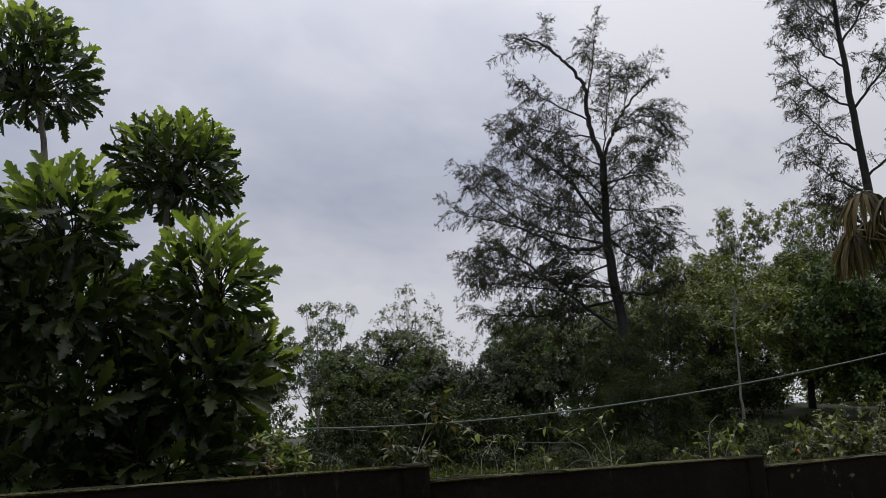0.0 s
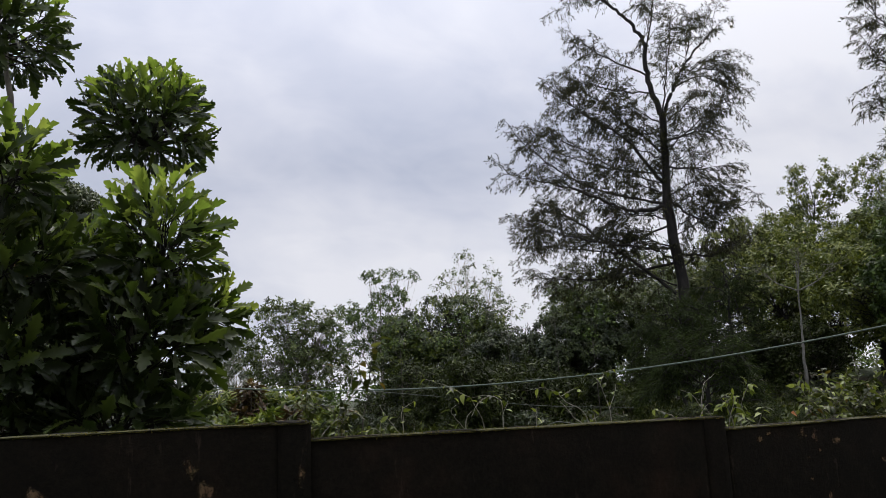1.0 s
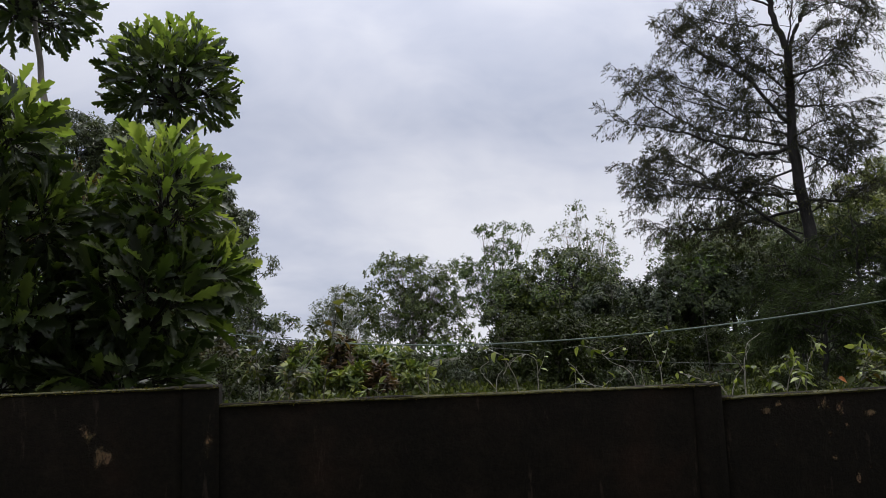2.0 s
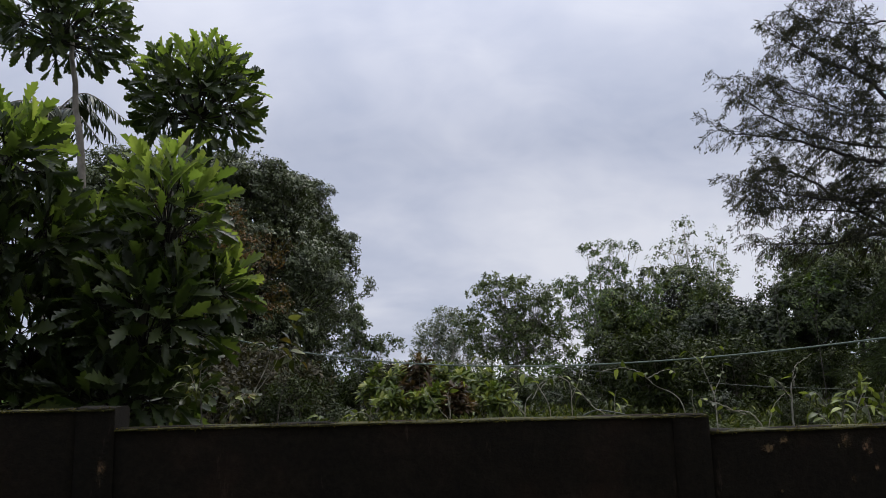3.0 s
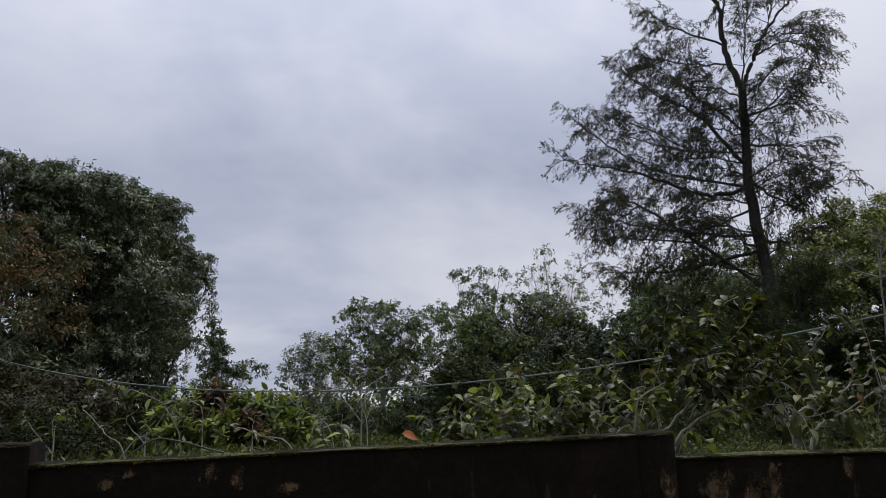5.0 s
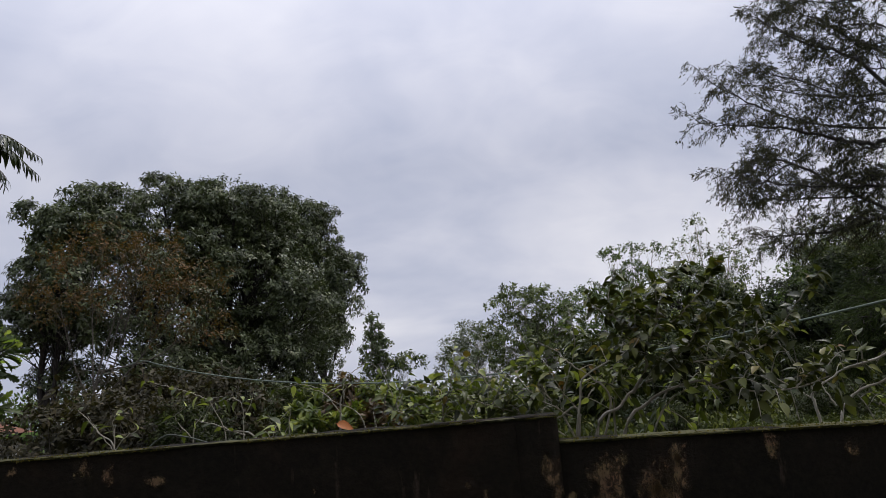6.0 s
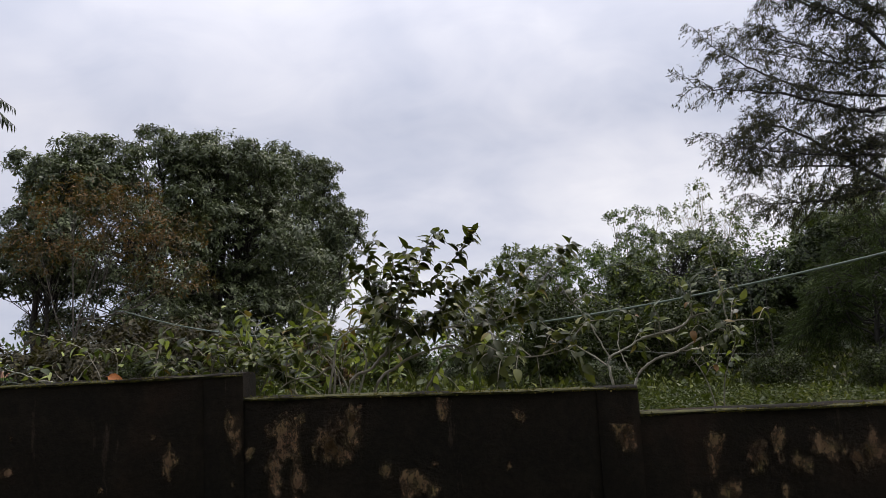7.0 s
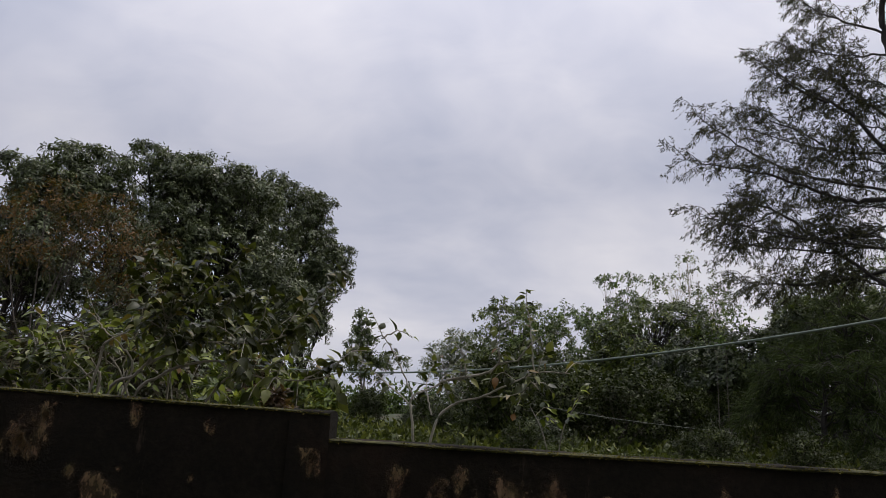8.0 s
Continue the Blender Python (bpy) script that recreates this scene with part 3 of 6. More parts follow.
def slab(x0, x1, y0, y1, z0, z1, z2, mat, name, step=0.06, rough=0.006, seed=1, crown=0.005):
    """A weathered block: its top edge rounded and worn uneven."""
    nx = max(2, int((x1 - x0) / step))
    xs = np.linspace(x0, x1, nx + 1)
    prof = [(y0, z0), (y0, z0 + 0.5 * (z1 - z0)), (y0, z1 - 0.012), (y0 + 0.004, z1 - 0.004), (y0 + 0.014, z1), ((y0 + y1) / 2, z1 + crown), (y1 - 0.03, z1), (y1 - 0.008, z1 - 0.008), (y1, z1 - 0.03), (y1, z0)]
    v = []
    for i, x in enumerate(xs):
        for j, (y, z) in enumerate(prof):
            z += (z2 - z1) * (i / nx) * (z - z0) / (z1 - z0)
            wear = rough * noise.noise(Vector((x * 3.1 + seed, y * 5, z * 3))) + 0.5 * rough * noise.noise(Vector((x * 14 + seed, y * 9, z * 11)))
            high = 1.0 if 1 < j < 9 else 0.2
            v.append((x, y + wear * (0.8 if j < 4 else -0.8), z + 1.6 * wear * high))
    k = len(prof)
    f = []
    for i in range(nx):
        for j in range(k):
            a, b = i * k + j, i * k + (j + 1) % k
            f.append((a, a + k, b + k, b))
    quads = mesh(name, v, f, mat, False)
    b = bmesh.new()
    b.from_mesh(quads)
    b.verts.ensure_lookup_table()
    b.faces.new([b.verts[j] for j in range(k)])
    b.faces.new([b.verts[nx * k + j] for j in reversed(range(k))])
    bmesh.ops.recalc_face_normals(b, faces=b.faces[:])
    b.to_mesh(quads)
    b.free()
    return quads


for n, (x0, x1, top, end) in enumerate(PANELS):
    foot = float(ground_z((x0 + x1) / 2, -0.5)) - 0.4
    child("wall_panel", slab(x0, x1 - 0.18, 0.003, THICK, foot, top, end, M_WALL, "wall_panel", seed=n), wall)
    child("pier", slab(x1 - 0.18, x1, 0.0, THICK + 0.006, foot, end + 0.003, end + 0.003, M_WALL, "pier", 0.04, seed=n + 20), wall)
    # moss along the top
    rng = np.random.default_rng(40 + n)
    bed = slab(x0 + 0.002, x1 - 0.002, -0.001, THICK + 0.008, top - 0.004, top + 0.001, top + 0.001, M_MOSSBED, "moss", 0.03, 0.003, seed=n + 60, crown=0.002)
    for w in bed.vertices:
        w.co.z += (end - top) * (w.co.x - x0) / (x1 - x0)
    child("moss", bed, wall, "thin olive moss along the wall top", "stuff")
    cnt = int((x1 - x0) * 1500)
    px = rng.uniform(x0, x1, cnt)
    keep = np.array([noise.noise(Vector((x * 2.3, 7.0 * n, 0))) > -0.25 for x in px])
    px = px[keep]
    py = THICK * rng.random(len(px)) ** 1.8 - 0.005
    pos = np.stack([px, py, top + (end - top) * (px - x0) / (x1 - x0) - 0.008 * (py < 0.003)], -1)
    way = unit(rng.normal(0, 1.0, (len(px), 3)) + (0, 0, 0.5))
    hgt = np.where(py < 0.03, 1.25, 1.0) * rng.uniform(0.003, 0.007, len(px)) * (1 + 0.8 * rng.random(len(px)) ** 6)
    mv, mf = scatter((DIAMOND[0] * (1.6, 1, 1), DIAMOND[1]), pos, way, rng.normal(size=(len(px), 3)), hgt)
    child("moss_tuft", mesh("moss_tuft", mv, mf, M_MOSS), wall, "yellow-green moss along the coping", "stuff")


def patch(x, z, w, h, seed):
    """A ragged place where the mould has come off the plaster: a thin skin whose wear fades outwards."""
    top = min(max(p[2], p[3]) for p in PANELS if p[0] <= x + 0.4 and p[1] >= x - 0.1) - 0.025
    n = 14
    v, f, wear = [], [], []
    high = min(z + 1.3 * h, top)
    for i in range(n + 1):
        for j in range(n + 1):
            u, q = 2.6 * w * (i / n - 0.5), (z - 1.3 * h) + (high - z + 1.3 * h) * j / n
            d = math.hypot(u / w, (q - z) / h) + 0.55 * noise.noise(Vector((x * 7 + 9 * u + seed, q * 7, seed))) + 0.3 * noise.noise(Vector((30 * u, 22 * q, seed)))
            edge = min(i, j, n - i, n - j) / 2
            v.append((x + u, -0.0045, q))
            wear.append(max(0.0, min(1.3 - 0.9 * d, 1.0, edge)))
    for i in range(n):
        for j in range(n):
            a = i * (n + 1) + j
            f.append((a, a + n + 1, a + n + 2, a + 1))
    out = mesh("bare_patch", v, f, M_BARE)
    layer = out.color_attributes.new("wear", "FLOAT_COLOR", "POINT")
    for k, s in enumerate(wear):
        layer.data[k].color = (s, s, s, 1)
    return out

wear_rng = random.Random(31)
SMALL = [(wear_rng.uniform(1.85, 4.3), wear_rng.uniform(0.62, 0.98), wear_rng.uniform(0.02, 0.055), wear_rng.uniform(0.02, 0.06)) for _ in range(22)]
SMALL += [(wear_rng.uniform(-2.6, 1.6), wear_rng.uniform(0.8, 1.2), wear_rng.uniform(0.015, 0.035), wear_rng.uniform(0.01, 0.026)) for _ in range(20)]
for px_, pz_, pw_, ph_ in SMALL + [(0.455, 1.1, 0.085, 0.13), (0.19, 1.06, 0.075, 0.11), (0.36, 1.03, 0.07, 0.05), (0.14, 0.89, 0.045, 0.09), (0.24, 0.86, 0.05, 0.08), (0.39, 1.0, 0.05, 0.05), (0.75, 0.84, 0.09, 0.06), (0.89, 1.15, 0.035, 0.05), (1.22, 1.1, 0.04, 0.04),
                         (-0.33, 0.97, 0.04, 0.07), (-0.1, 1.28, 0.08, 0.05), (-0.27, 1.3, 0.05, 0.05), (-0.04, 1.17, 0.04, 0.19), (1.69, 0.97, 0.03, 0.07), (1.66, 1.09, 0.06, 0.08), (2.05, 0.92, 0.05, 0.09), (2.23, 0.88, 0.05, 0.07), (2.39, 0.86, 0.06, 0.07), (2.52, 0.92, 0.09, 0.06), (2.7, 0.9, 0.07, 0.08),
                         (-1.73, 1.2, 0.04, 0.02), (-2.44, 1.25, 0.035, 0.018), (-2.35, 1.28, 0.03, 0.016), (-2.05, 1.26, 0.04, 0.035), (-1.93, 1.24, 0.03, 0.04), (-6.2, 1.33, 0.04, 0.07), (-6.1, 1.2, 0.06, 0.05), (-5.62, 1.26, 0.03, 0.06), (-6.9, 1.25, 0.05, 0.04), (-1.3, 1.04, 0.035, 0.025)]:
    child("bare_patch", patch(px_, pz_, 1.1 * pw_, 1.35 * ph_, 3.3 * px_ + pz_), wall, "paler patch of bare lichened plaster")

# ---------------------------------------------------------------- the cable and the thin wire behind it
# it is held up by a branch at one point and hangs on beyond it
s = np.linspace(-5, 30, 104)
ca, sa = math.cos(radians(-39)), math.sin(radians(-39))
line = np.stack([-11 + s * ca, 21.9 + s * sa, np.where(s < 0, 3.487 + 0.1 * s, 0.00825 * s**2 - 0.2313 * s + 3.487)], -1)
tagged(new("cable", mesh("cable", *tube(line, 0.0195, 6), M_CABLE, True)), "sagging grey-green cable strung between trees", "cable")
wire_line = bend([(-3.0, 2.6, 1.1), (-2.7, 2.5, 1.32), (-2.5, 2.45, 1.32), (-2.0, 2.3, 1.2), (-1.0, 2.2, 1.12), (0.2, 2.1, 0.8)], 8)
tagged(new("wire", mesh("wire", *tube(wire_line, 0.0065, 5), M_WIRE, True)), "thin slack grey wire trailing among the shrubs", "wire")

far_wire = bend([(0.5, 20.6, 1.95), (3.2, 20.4, 1.63), (6.6, 20.2, 1.2), (10.5, 20.0, 0.95)], 8)
tagged(new("wire", mesh("wire", *tube(far_wire, 0.011, 5), M_WIRE, True)), "thin dark wire strung low through the undergrowth", "wire")

# ---------------------------------------------------------------- casuarinas


DASH = (np.array([(0, 0, 0), (-0.5, 0.3, 0), (-0.36, 0.7, -0.03), (0, 1, -0.06), (0.36, 0.7, -0.03), (0.5, 0.3, 0)], float), np.array([(0, 5, 2, 1), (5, 4, 3, 2)]))


def casuarina(name, label, base, right, stems, limbs, leaf, seed, tufts=1.0, reach=3.0, brush=0.19, broad=0.21, category="tree", fill=11, sag=0.6, twig_long=0.62):
    """Tall casuarina: forked trunk, long limbs, and plumes of needle brushes. Stems and limbs are rows of (across, height), thickness, and how far a limb comes forward."""
    rng = np.random.default_rng(seed)
    root = thing(name, base, label, category)
    r = np.array([right[0], right[1], 0.0])
    d = np.array([-right[1], right[0], 0.0])

    def place(rows, deep):
        p = np.array([u * r + w * np.array([0, 0, 1.0]) for u, w in rows])
        k = np.linspace(0, 1, len(p))[:, None] ** 1.2
        return bend(p + k * deep * d, 6, 0.05)

    for rows, thick, thin in stems:
        w = place(rows, 0.0)
        child("trunk", mesh("trunk", *tube(w, np.linspace(thick, thin, len(w)), 9), M_BARK, True), root)
        limbs = limbs + [(rows[len(rows) // 2:], 0.0)]
    wood, pos, along = [], [], []
    for rows, thick, *deep in limbs:
        span = math.hypot(rows[-1][0] - rows[0][0], rows[-1][1] - rows[0][1])
        w = place(rows, deep[0] if deep else rng.uniform(-0.3, 0.3) * span)
        if thick:
            child("limb", mesh("limb", *tube(w, np.linspace(thick, 0.02, len(w)), 6), M_BARK, True), root)
        count = max(6, int(span * 3.2 * tufts))
        spots = np.linspace(len(w) * 0.2, len(w) - 1, count).astype(int)
        tang = unit(np.gradient(w, axis=0))
        for q, i in enumerate(spots):
            p, t = w[i], tang[i]
            last = q == count - 1
            long = reach * rng.uniform(0.3, 1.0) * (1.1 - 0.55 * q / count)
            way = unit(t + (0, 0, 0.2)) if last else unit(0.65 * t + rng.normal(0, 0.6, 3) + (0, 0, 0.22))
            tip = p + way * long + (0, 0, -0.16 * long)
            sub = bend([p, p + way * long * 0.5 + (0, 0, 0.1 * long), tip], 5)
            wood.append(tube(sub, np.linspace(0.024, 0.007, len(sub)), 3))
            nodes = max(5, int(long / (0.24 * twig_long)))
            flat = unit(np.cross(way, (0, 0, 1.0)) + 0.4 * rng.normal(size=3))
            for k in range(nodes):
                u = (0.22 + 0.78 * (k + rng.random()) / nodes) * (len(sub) - 1)
                at = sub[min(int(u), len(sub) - 2)] * (1 - u % 1) + sub[min(int(u) + 1, len(sub) - 1)] * (u % 1)
                hand = flat * (1 if k % 2 else -1) + 0.45 * rng.normal(size=3)
                go = unit(0.8 * hand + 0.75 * way + (0, 0, -sag))
                twig = twig_long * rng.uniform(0.5, 1.4) * (1.2 - 0.7 * k / nodes)
                wood.append(tube(np.array([at, at + go * twig + (0, 0, -0.25 * twig)]), [0.007, 0.003], 3))
                f = rng.random((fill, 1)) ** 0.8
                pos.append(at + go * twig * f + (0, 0, -0.3 * twig) * f * f + rng.normal(0, 0.05, (fill, 3)))
                along.append(unit(go + rng.normal(0, 0.5, (fill, 3)) + (0, 0, -0.3 - 0.4 * rng.random())))
    pos, along = np.concatenate(pos), np.concatenate(along)
    size = brush * rng.uniform(0.6, 1.3, len(pos))
    v, f = scatter((DASH[0] * (broad, 1, 1), DASH[1]), pos, along, rng.normal(size=(len(pos), 3)), size)
    child("twig_mass", mesh("twig_mass", *join(wood), M_BARK, True), root, kind="stuff")
    child("crown", mesh("crown", v, f, leaf), root, kind="stuff")
    return root


CAS = (23.3, 32.9, 1.2)
casuarina(
    "casuarina_tree", "tall casuarina with a forked dark trunk and wispy drooping needles", CAS, (0.803, -0.597),
    [([(0.3, -0.5), (0.5, 5.0), (0.2, 9.6), (0.1, 12.4), (0.3, 17.6)], 0.4, 0.22),
     ([(0.3, 17.4), (-0.3, 19.5), (-0.4, 21.3), (-0.5, 22.9), (-1.6, 24.6), (-2.6, 25.8), (-4.2, 26.8), (-5.5, 26.4)], 0.19, 0.03),
     ([(0.3, 17.4), (1.2, 19.3), (1.85, 20.4), (2.7, 21.5), (3.6, 22.3), (3.9, 23.2)], 0.13, 0.03)],
    [([(-0.4, 21.5), (0.2, 24.0), (0.6, 26.4)], 0.06), ([(0.3, 17.6), (0.9, 20.6), (1.2, 23.4)], 0.05), ([(-3.3, 17.2), (-5.2, 18.8), (-6.4, 19.8)], 0.05), ([(2.7, 20.6), (3.6, 20.6), (4.4, 20.2)], 0.05), ([(0.3, 15.0), (2.8, 17.0), (4.8, 18.0)], 0.05), ([(0.3, 9.6), (2.6, 10.6), (4.6, 11.2)], 0.04), ([(1.9, 20.4), (2.4, 22.2), (2.6, 23.6)], 0.05), ([(0.3, 16.8), (2.2, 18.4), (3.8, 19.2)], 0.06), ([(-3.0, 8.8), (-6.4, 9.4), (-8.8, 10.0)], 0.06), ([(-6.0, 11.3), (-7.6, 10.6), (-8.8, 9.4)], 0.05), ([(-0.1, 11.6), (-4.0, 12.6), (-6.6, 14.0), (-8.4, 15.6)], 0.08, -5.0), ([(-3.4, 14.6), (-6.0, 16.6), (-8.0, 17.6)], 0.05), ([(0, 11.4), (-1.9, 11.2), (-3.5, 11.7), (-5.3, 12.4), (-7.4, 12.9), (-9.0, 13.3)], 0.13, -5.2), ([(0, 8.8), (-3.8, 9.2), (-6.6, 9.8), (-8.4, 10.2)], 0.08, -5.0),
     ([(0, 12.9), (-2.2, 16.1), (-4.2, 17.4), (-6.4, 19.6)], 0.12), ([(0, 6.0), (-3, 8.8), (-6, 11.3), (-7.8, 12.0), (-9.3, 10.9)], 0.12),
     ([(0.1, 14.8), (-3.3, 19), (-5.8, 22)], 0.08), ([(-0.4, 20.2), (-3, 22.2), (-4.8, 24.2)], 0.07), ([(0.2, 14.0), (1.9, 13.6), (3.3, 13.3)], 0.08),
     ([(0.2, 15.6), (2.4, 16.2), (3.9, 15.6)], 0.08), ([(0.2, 11.8), (1.6, 10.4), (3.0, 10.6)], 0.08), ([(0.3, 8.4), (2.2, 8.2), (3.8, 8.8)], 0.09),
     ([(0.4, 8.0), (-4, 7.4), (-6.6, 7.7), (-9.0, 8.0)], 0.1), 
     ([(0, 13.6), (-3.4, 14.6), (-8.4, 17.2)], 0.07), ([(1.2, 19.2), (2.8, 19.6), (4.0, 18.8)], 0.06), ([(2.0, 20.2), (3.6, 20.0), (4.6, 19.2)], 0.05),
     ([(-0.3, 19.0), (-2.4, 19.6), (-5.2, 21.0)], 0.06), ([(0.2, 10.4), (-2.4, 9.6), (-5.6, 9.9)], 0.08), ([(0.2, 12.2), (1.6, 12.6), (3.6, 12.0)], 0.05)]
    + [([(0.1, 6.5 + 0.8 * i), (0.5 * u, 7.2 + 0.8 * i), (u, 7.4 + 0.8 * i)], 0.05) for i, u in enumerate((-3.2, 2.4, -2.4, -4.0, 1.8, -3.4, 2.6, -2.2, -3.8, 1.6, -2.8, 2.2, -3.0, -1.8))],
    M_NEEDLE, 3, tufts=1.35)
casuarina(
    "casuarina_tree", "casuarina with open feathery foliage and a straight trunk", (30.6, 19.8, 1.8), (0.6, -0.8),
    [([(0, -0.5), (0.1, 6), (0, 11), (-0.1, 18), (0, 24), (0.1, 29)], 0.34, 0.04)],
    [([(0, 9.2), (-1.5, 10.4), (-2.5, 11.8)], 0.08), ([(0, 11), (-1.6, 12.4), (-2.8, 14.2)], 0.08), ([(0, 13.5), (-1.7, 15.0), (-2.9, 17.0)], 0.08), ([(0, 16), (-1.7, 17.6), (-2.8, 19.6)], 0.07),
     ([(0, 18.5), (-1.6, 20.4), (-2.6, 22.2)], 0.06), ([(0, 21), (-1.4, 23), (-2.3, 25.2)], 0.06), ([(0, 12), (2, 13.6), (4, 15)], 0.08), ([(0, 16), (1.9, 18), (3.6, 19.5)], 0.08), ([(0, 20), (1.6, 22), (3, 23.4)], 0.07), ([(0, 24), (1, 26), (1.6, 28)], 0.06),
     ([(0, 9), (2.4, 10), (4.2, 11)], 0.08), ([(0, 23), (-1.4, 25.4), (-2.2, 28)], 0.05)],
    M_NEEDLE, 5, tufts=1.6)
for base, hgt, wide, sd in [((14.8, 22.4, 0.9), 4.4, 2.8, 11), ((17.6, 22.4, 1.2), 5.6, 2.2, 12), ((11.8, 17.5, 0.6), 2.6, 2.2, 14)]:
    lm = []
    rr = random.Random(sd)
    for i in range(13):
        h = hgt * (0.12 + 0.8 * i / 13)
        side = (-1) ** i * wide * rr.uniform(0.6, 1.0) * (1 - 0.45 * i / 13)
        lm.append(([(0, h), (side * 0.5, h + 0.35), (side, h + rr.uniform(-0.3, 0.3))], 0.03))
    casuarina("young_casuarina", "young casuarina with soft dark green feathery foliage", base, (0.803, -0.597), [([(0, -0.3), (0.1, hgt * 0.5), (0, hgt)], 0.1, 0.02)], lm, M_SOFT, sd, 1.6, 1.3, 0.24, 0.075, fill=22, sag=0.3, twig_long=0.5)

# ---------------------------------------------------------------- breadfruit tree


def orient(pos, along, normal, size):
    y = unit(along)
    x = unit(np.cross(y, normal))
    z = np.cross(x, y)
    return Matrix(((x[0] * size, y[0] * size, z[0] * size, pos[0]), (x[1] * size, y[1] * size, z[1] * size, pos[1]), (x[2] * size, y[2] * size, z[2] * size, pos[2]), (0, 0, 0, 1)))


LEAF_BREAD = [mesh("leaf", *LOBED, m, True) for m in (M_BREAD_ONE, M_LIT_YOUNG_ONE)]


def breadfruit(name, label, base, crowns, seed, singles, forks, open_crowns=0):
    """Breadfruit: stems, and at each shoot's end a whorl of big lobed leaves."""
    rng = np.random.default_rng(seed)
    root = thing(name, base, label, "tree")
    o = np.asarray(base, float)
    wood, pos, along, normal, scale, fresh = [], [], [], [], [], []
    for rows, thick, thin in forks:
        w = bend([np.array(p) - o for p in rows], 6, 0.015)
        child("trunk", mesh("trunk", *tube(w, np.linspace(thick, thin, len(w)), 8), M_GREYBARK, True), root)
    for rank, (cx, cy, cz, rx, rz, shoots, grow) in enumerate(crowns):
        c = np.array((cx, cy, cz)) - o
        for i in range(shoots):
            lift0 = 1 - 1.75 * (i + 0.5) / shoots
            turn = 2.4 * i + rng.normal(0, 0.25)
            flat = math.sqrt(max(0.0, 1 - lift0 * lift0))
            d = unit(np.array([flat * math.cos(turn), flat * math.sin(turn), lift0]) + rng.normal(0, 0.12, 3))
            tip = c + d * (rx - 0.95 * grow, rx - 0.95 * grow, rz - grow) * np.array(rng.uniform(0.85, 1.05))
            low = c + (0, 0, -0.35 * rz)
            wood.append(tube(bend([low, (low + tip) / 2 + rng.normal(0, 0.05, 3), tip], 3), np.linspace(0.011, 0.006, 7), 4))
            axis = unit(d + (0, 0, 0.2 + 0.2 * lift0))
            side = unit(np.cross(axis, rng.normal(size=3)))
            other = np.cross(axis, side)
            leaves = rng.integers(7, 10)
            for k in range(leaves):
                a = 2.4 * k
                lift = 2.2 - 2.0 * k / leaves
                way = unit(math.cos(a) * side + math.sin(a) * other + lift * axis + (0, 0, -0.05))
                at = tip + axis * (0.05 - 0.02 * k) + way * 0.07
                pos.append(at)
                # toplight is painted: upper leaves of the open crowns get the paler material
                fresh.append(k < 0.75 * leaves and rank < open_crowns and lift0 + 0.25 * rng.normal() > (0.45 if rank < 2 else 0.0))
                along.append(way)
                normal.append(unit(axis - way * (axis @ way) + rng.normal(0, 0.15, 3)))
                scale.append(grow * rng.uniform(0.7, 1.15))
                wood.append(tube(np.array([tip, at]), [0.007, 0.005], 3))
    pos, along, normal, scale, fresh = map(np.array, (pos, along, normal, scale, fresh))
    child("twig_mass", mesh("twig_mass", *join(wood), M_BARK, True), root, kind="stuff")
    near = np.argsort(pos[:, 1] + 0.3 * rng.random(len(pos)))
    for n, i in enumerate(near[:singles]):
        ob = child("leaf", LEAF_BREAD[int(fresh[i])], root, "fresh yellow-green leaf, painted as if lit from above" if fresh[i] else "")
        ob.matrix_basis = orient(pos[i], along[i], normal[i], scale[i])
    for state, m in ((False, M_BREAD), (True, M_LIT_YOUNG)):
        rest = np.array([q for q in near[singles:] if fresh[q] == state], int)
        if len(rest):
            child("foliage", mesh("foliage", *scatter(LOBED, pos[rest], along[rest], normal[rest], scale[rest]), m, True), root, "fresh yellow-green leaves, painted as if lit from above" if state else "", kind="stuff")
    return root


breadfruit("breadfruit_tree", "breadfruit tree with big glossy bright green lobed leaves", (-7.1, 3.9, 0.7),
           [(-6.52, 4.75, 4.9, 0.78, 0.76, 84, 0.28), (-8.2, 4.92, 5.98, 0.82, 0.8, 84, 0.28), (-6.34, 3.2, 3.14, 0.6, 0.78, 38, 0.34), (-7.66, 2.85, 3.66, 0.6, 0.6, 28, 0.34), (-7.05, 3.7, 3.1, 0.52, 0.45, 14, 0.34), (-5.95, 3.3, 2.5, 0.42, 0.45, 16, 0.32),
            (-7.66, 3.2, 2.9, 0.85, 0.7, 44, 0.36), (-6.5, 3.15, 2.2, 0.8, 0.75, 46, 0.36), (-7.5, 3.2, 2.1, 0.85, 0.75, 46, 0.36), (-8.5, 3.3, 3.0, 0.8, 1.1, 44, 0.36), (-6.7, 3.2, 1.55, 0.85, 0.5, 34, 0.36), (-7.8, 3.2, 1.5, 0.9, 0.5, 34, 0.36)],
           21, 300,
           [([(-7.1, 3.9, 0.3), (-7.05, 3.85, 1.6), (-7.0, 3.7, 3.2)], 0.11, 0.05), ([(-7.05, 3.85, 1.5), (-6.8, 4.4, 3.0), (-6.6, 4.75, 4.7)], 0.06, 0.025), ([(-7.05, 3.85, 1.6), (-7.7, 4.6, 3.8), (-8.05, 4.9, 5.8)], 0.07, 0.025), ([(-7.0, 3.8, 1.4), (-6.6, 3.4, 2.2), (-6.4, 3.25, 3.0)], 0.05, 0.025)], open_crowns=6)
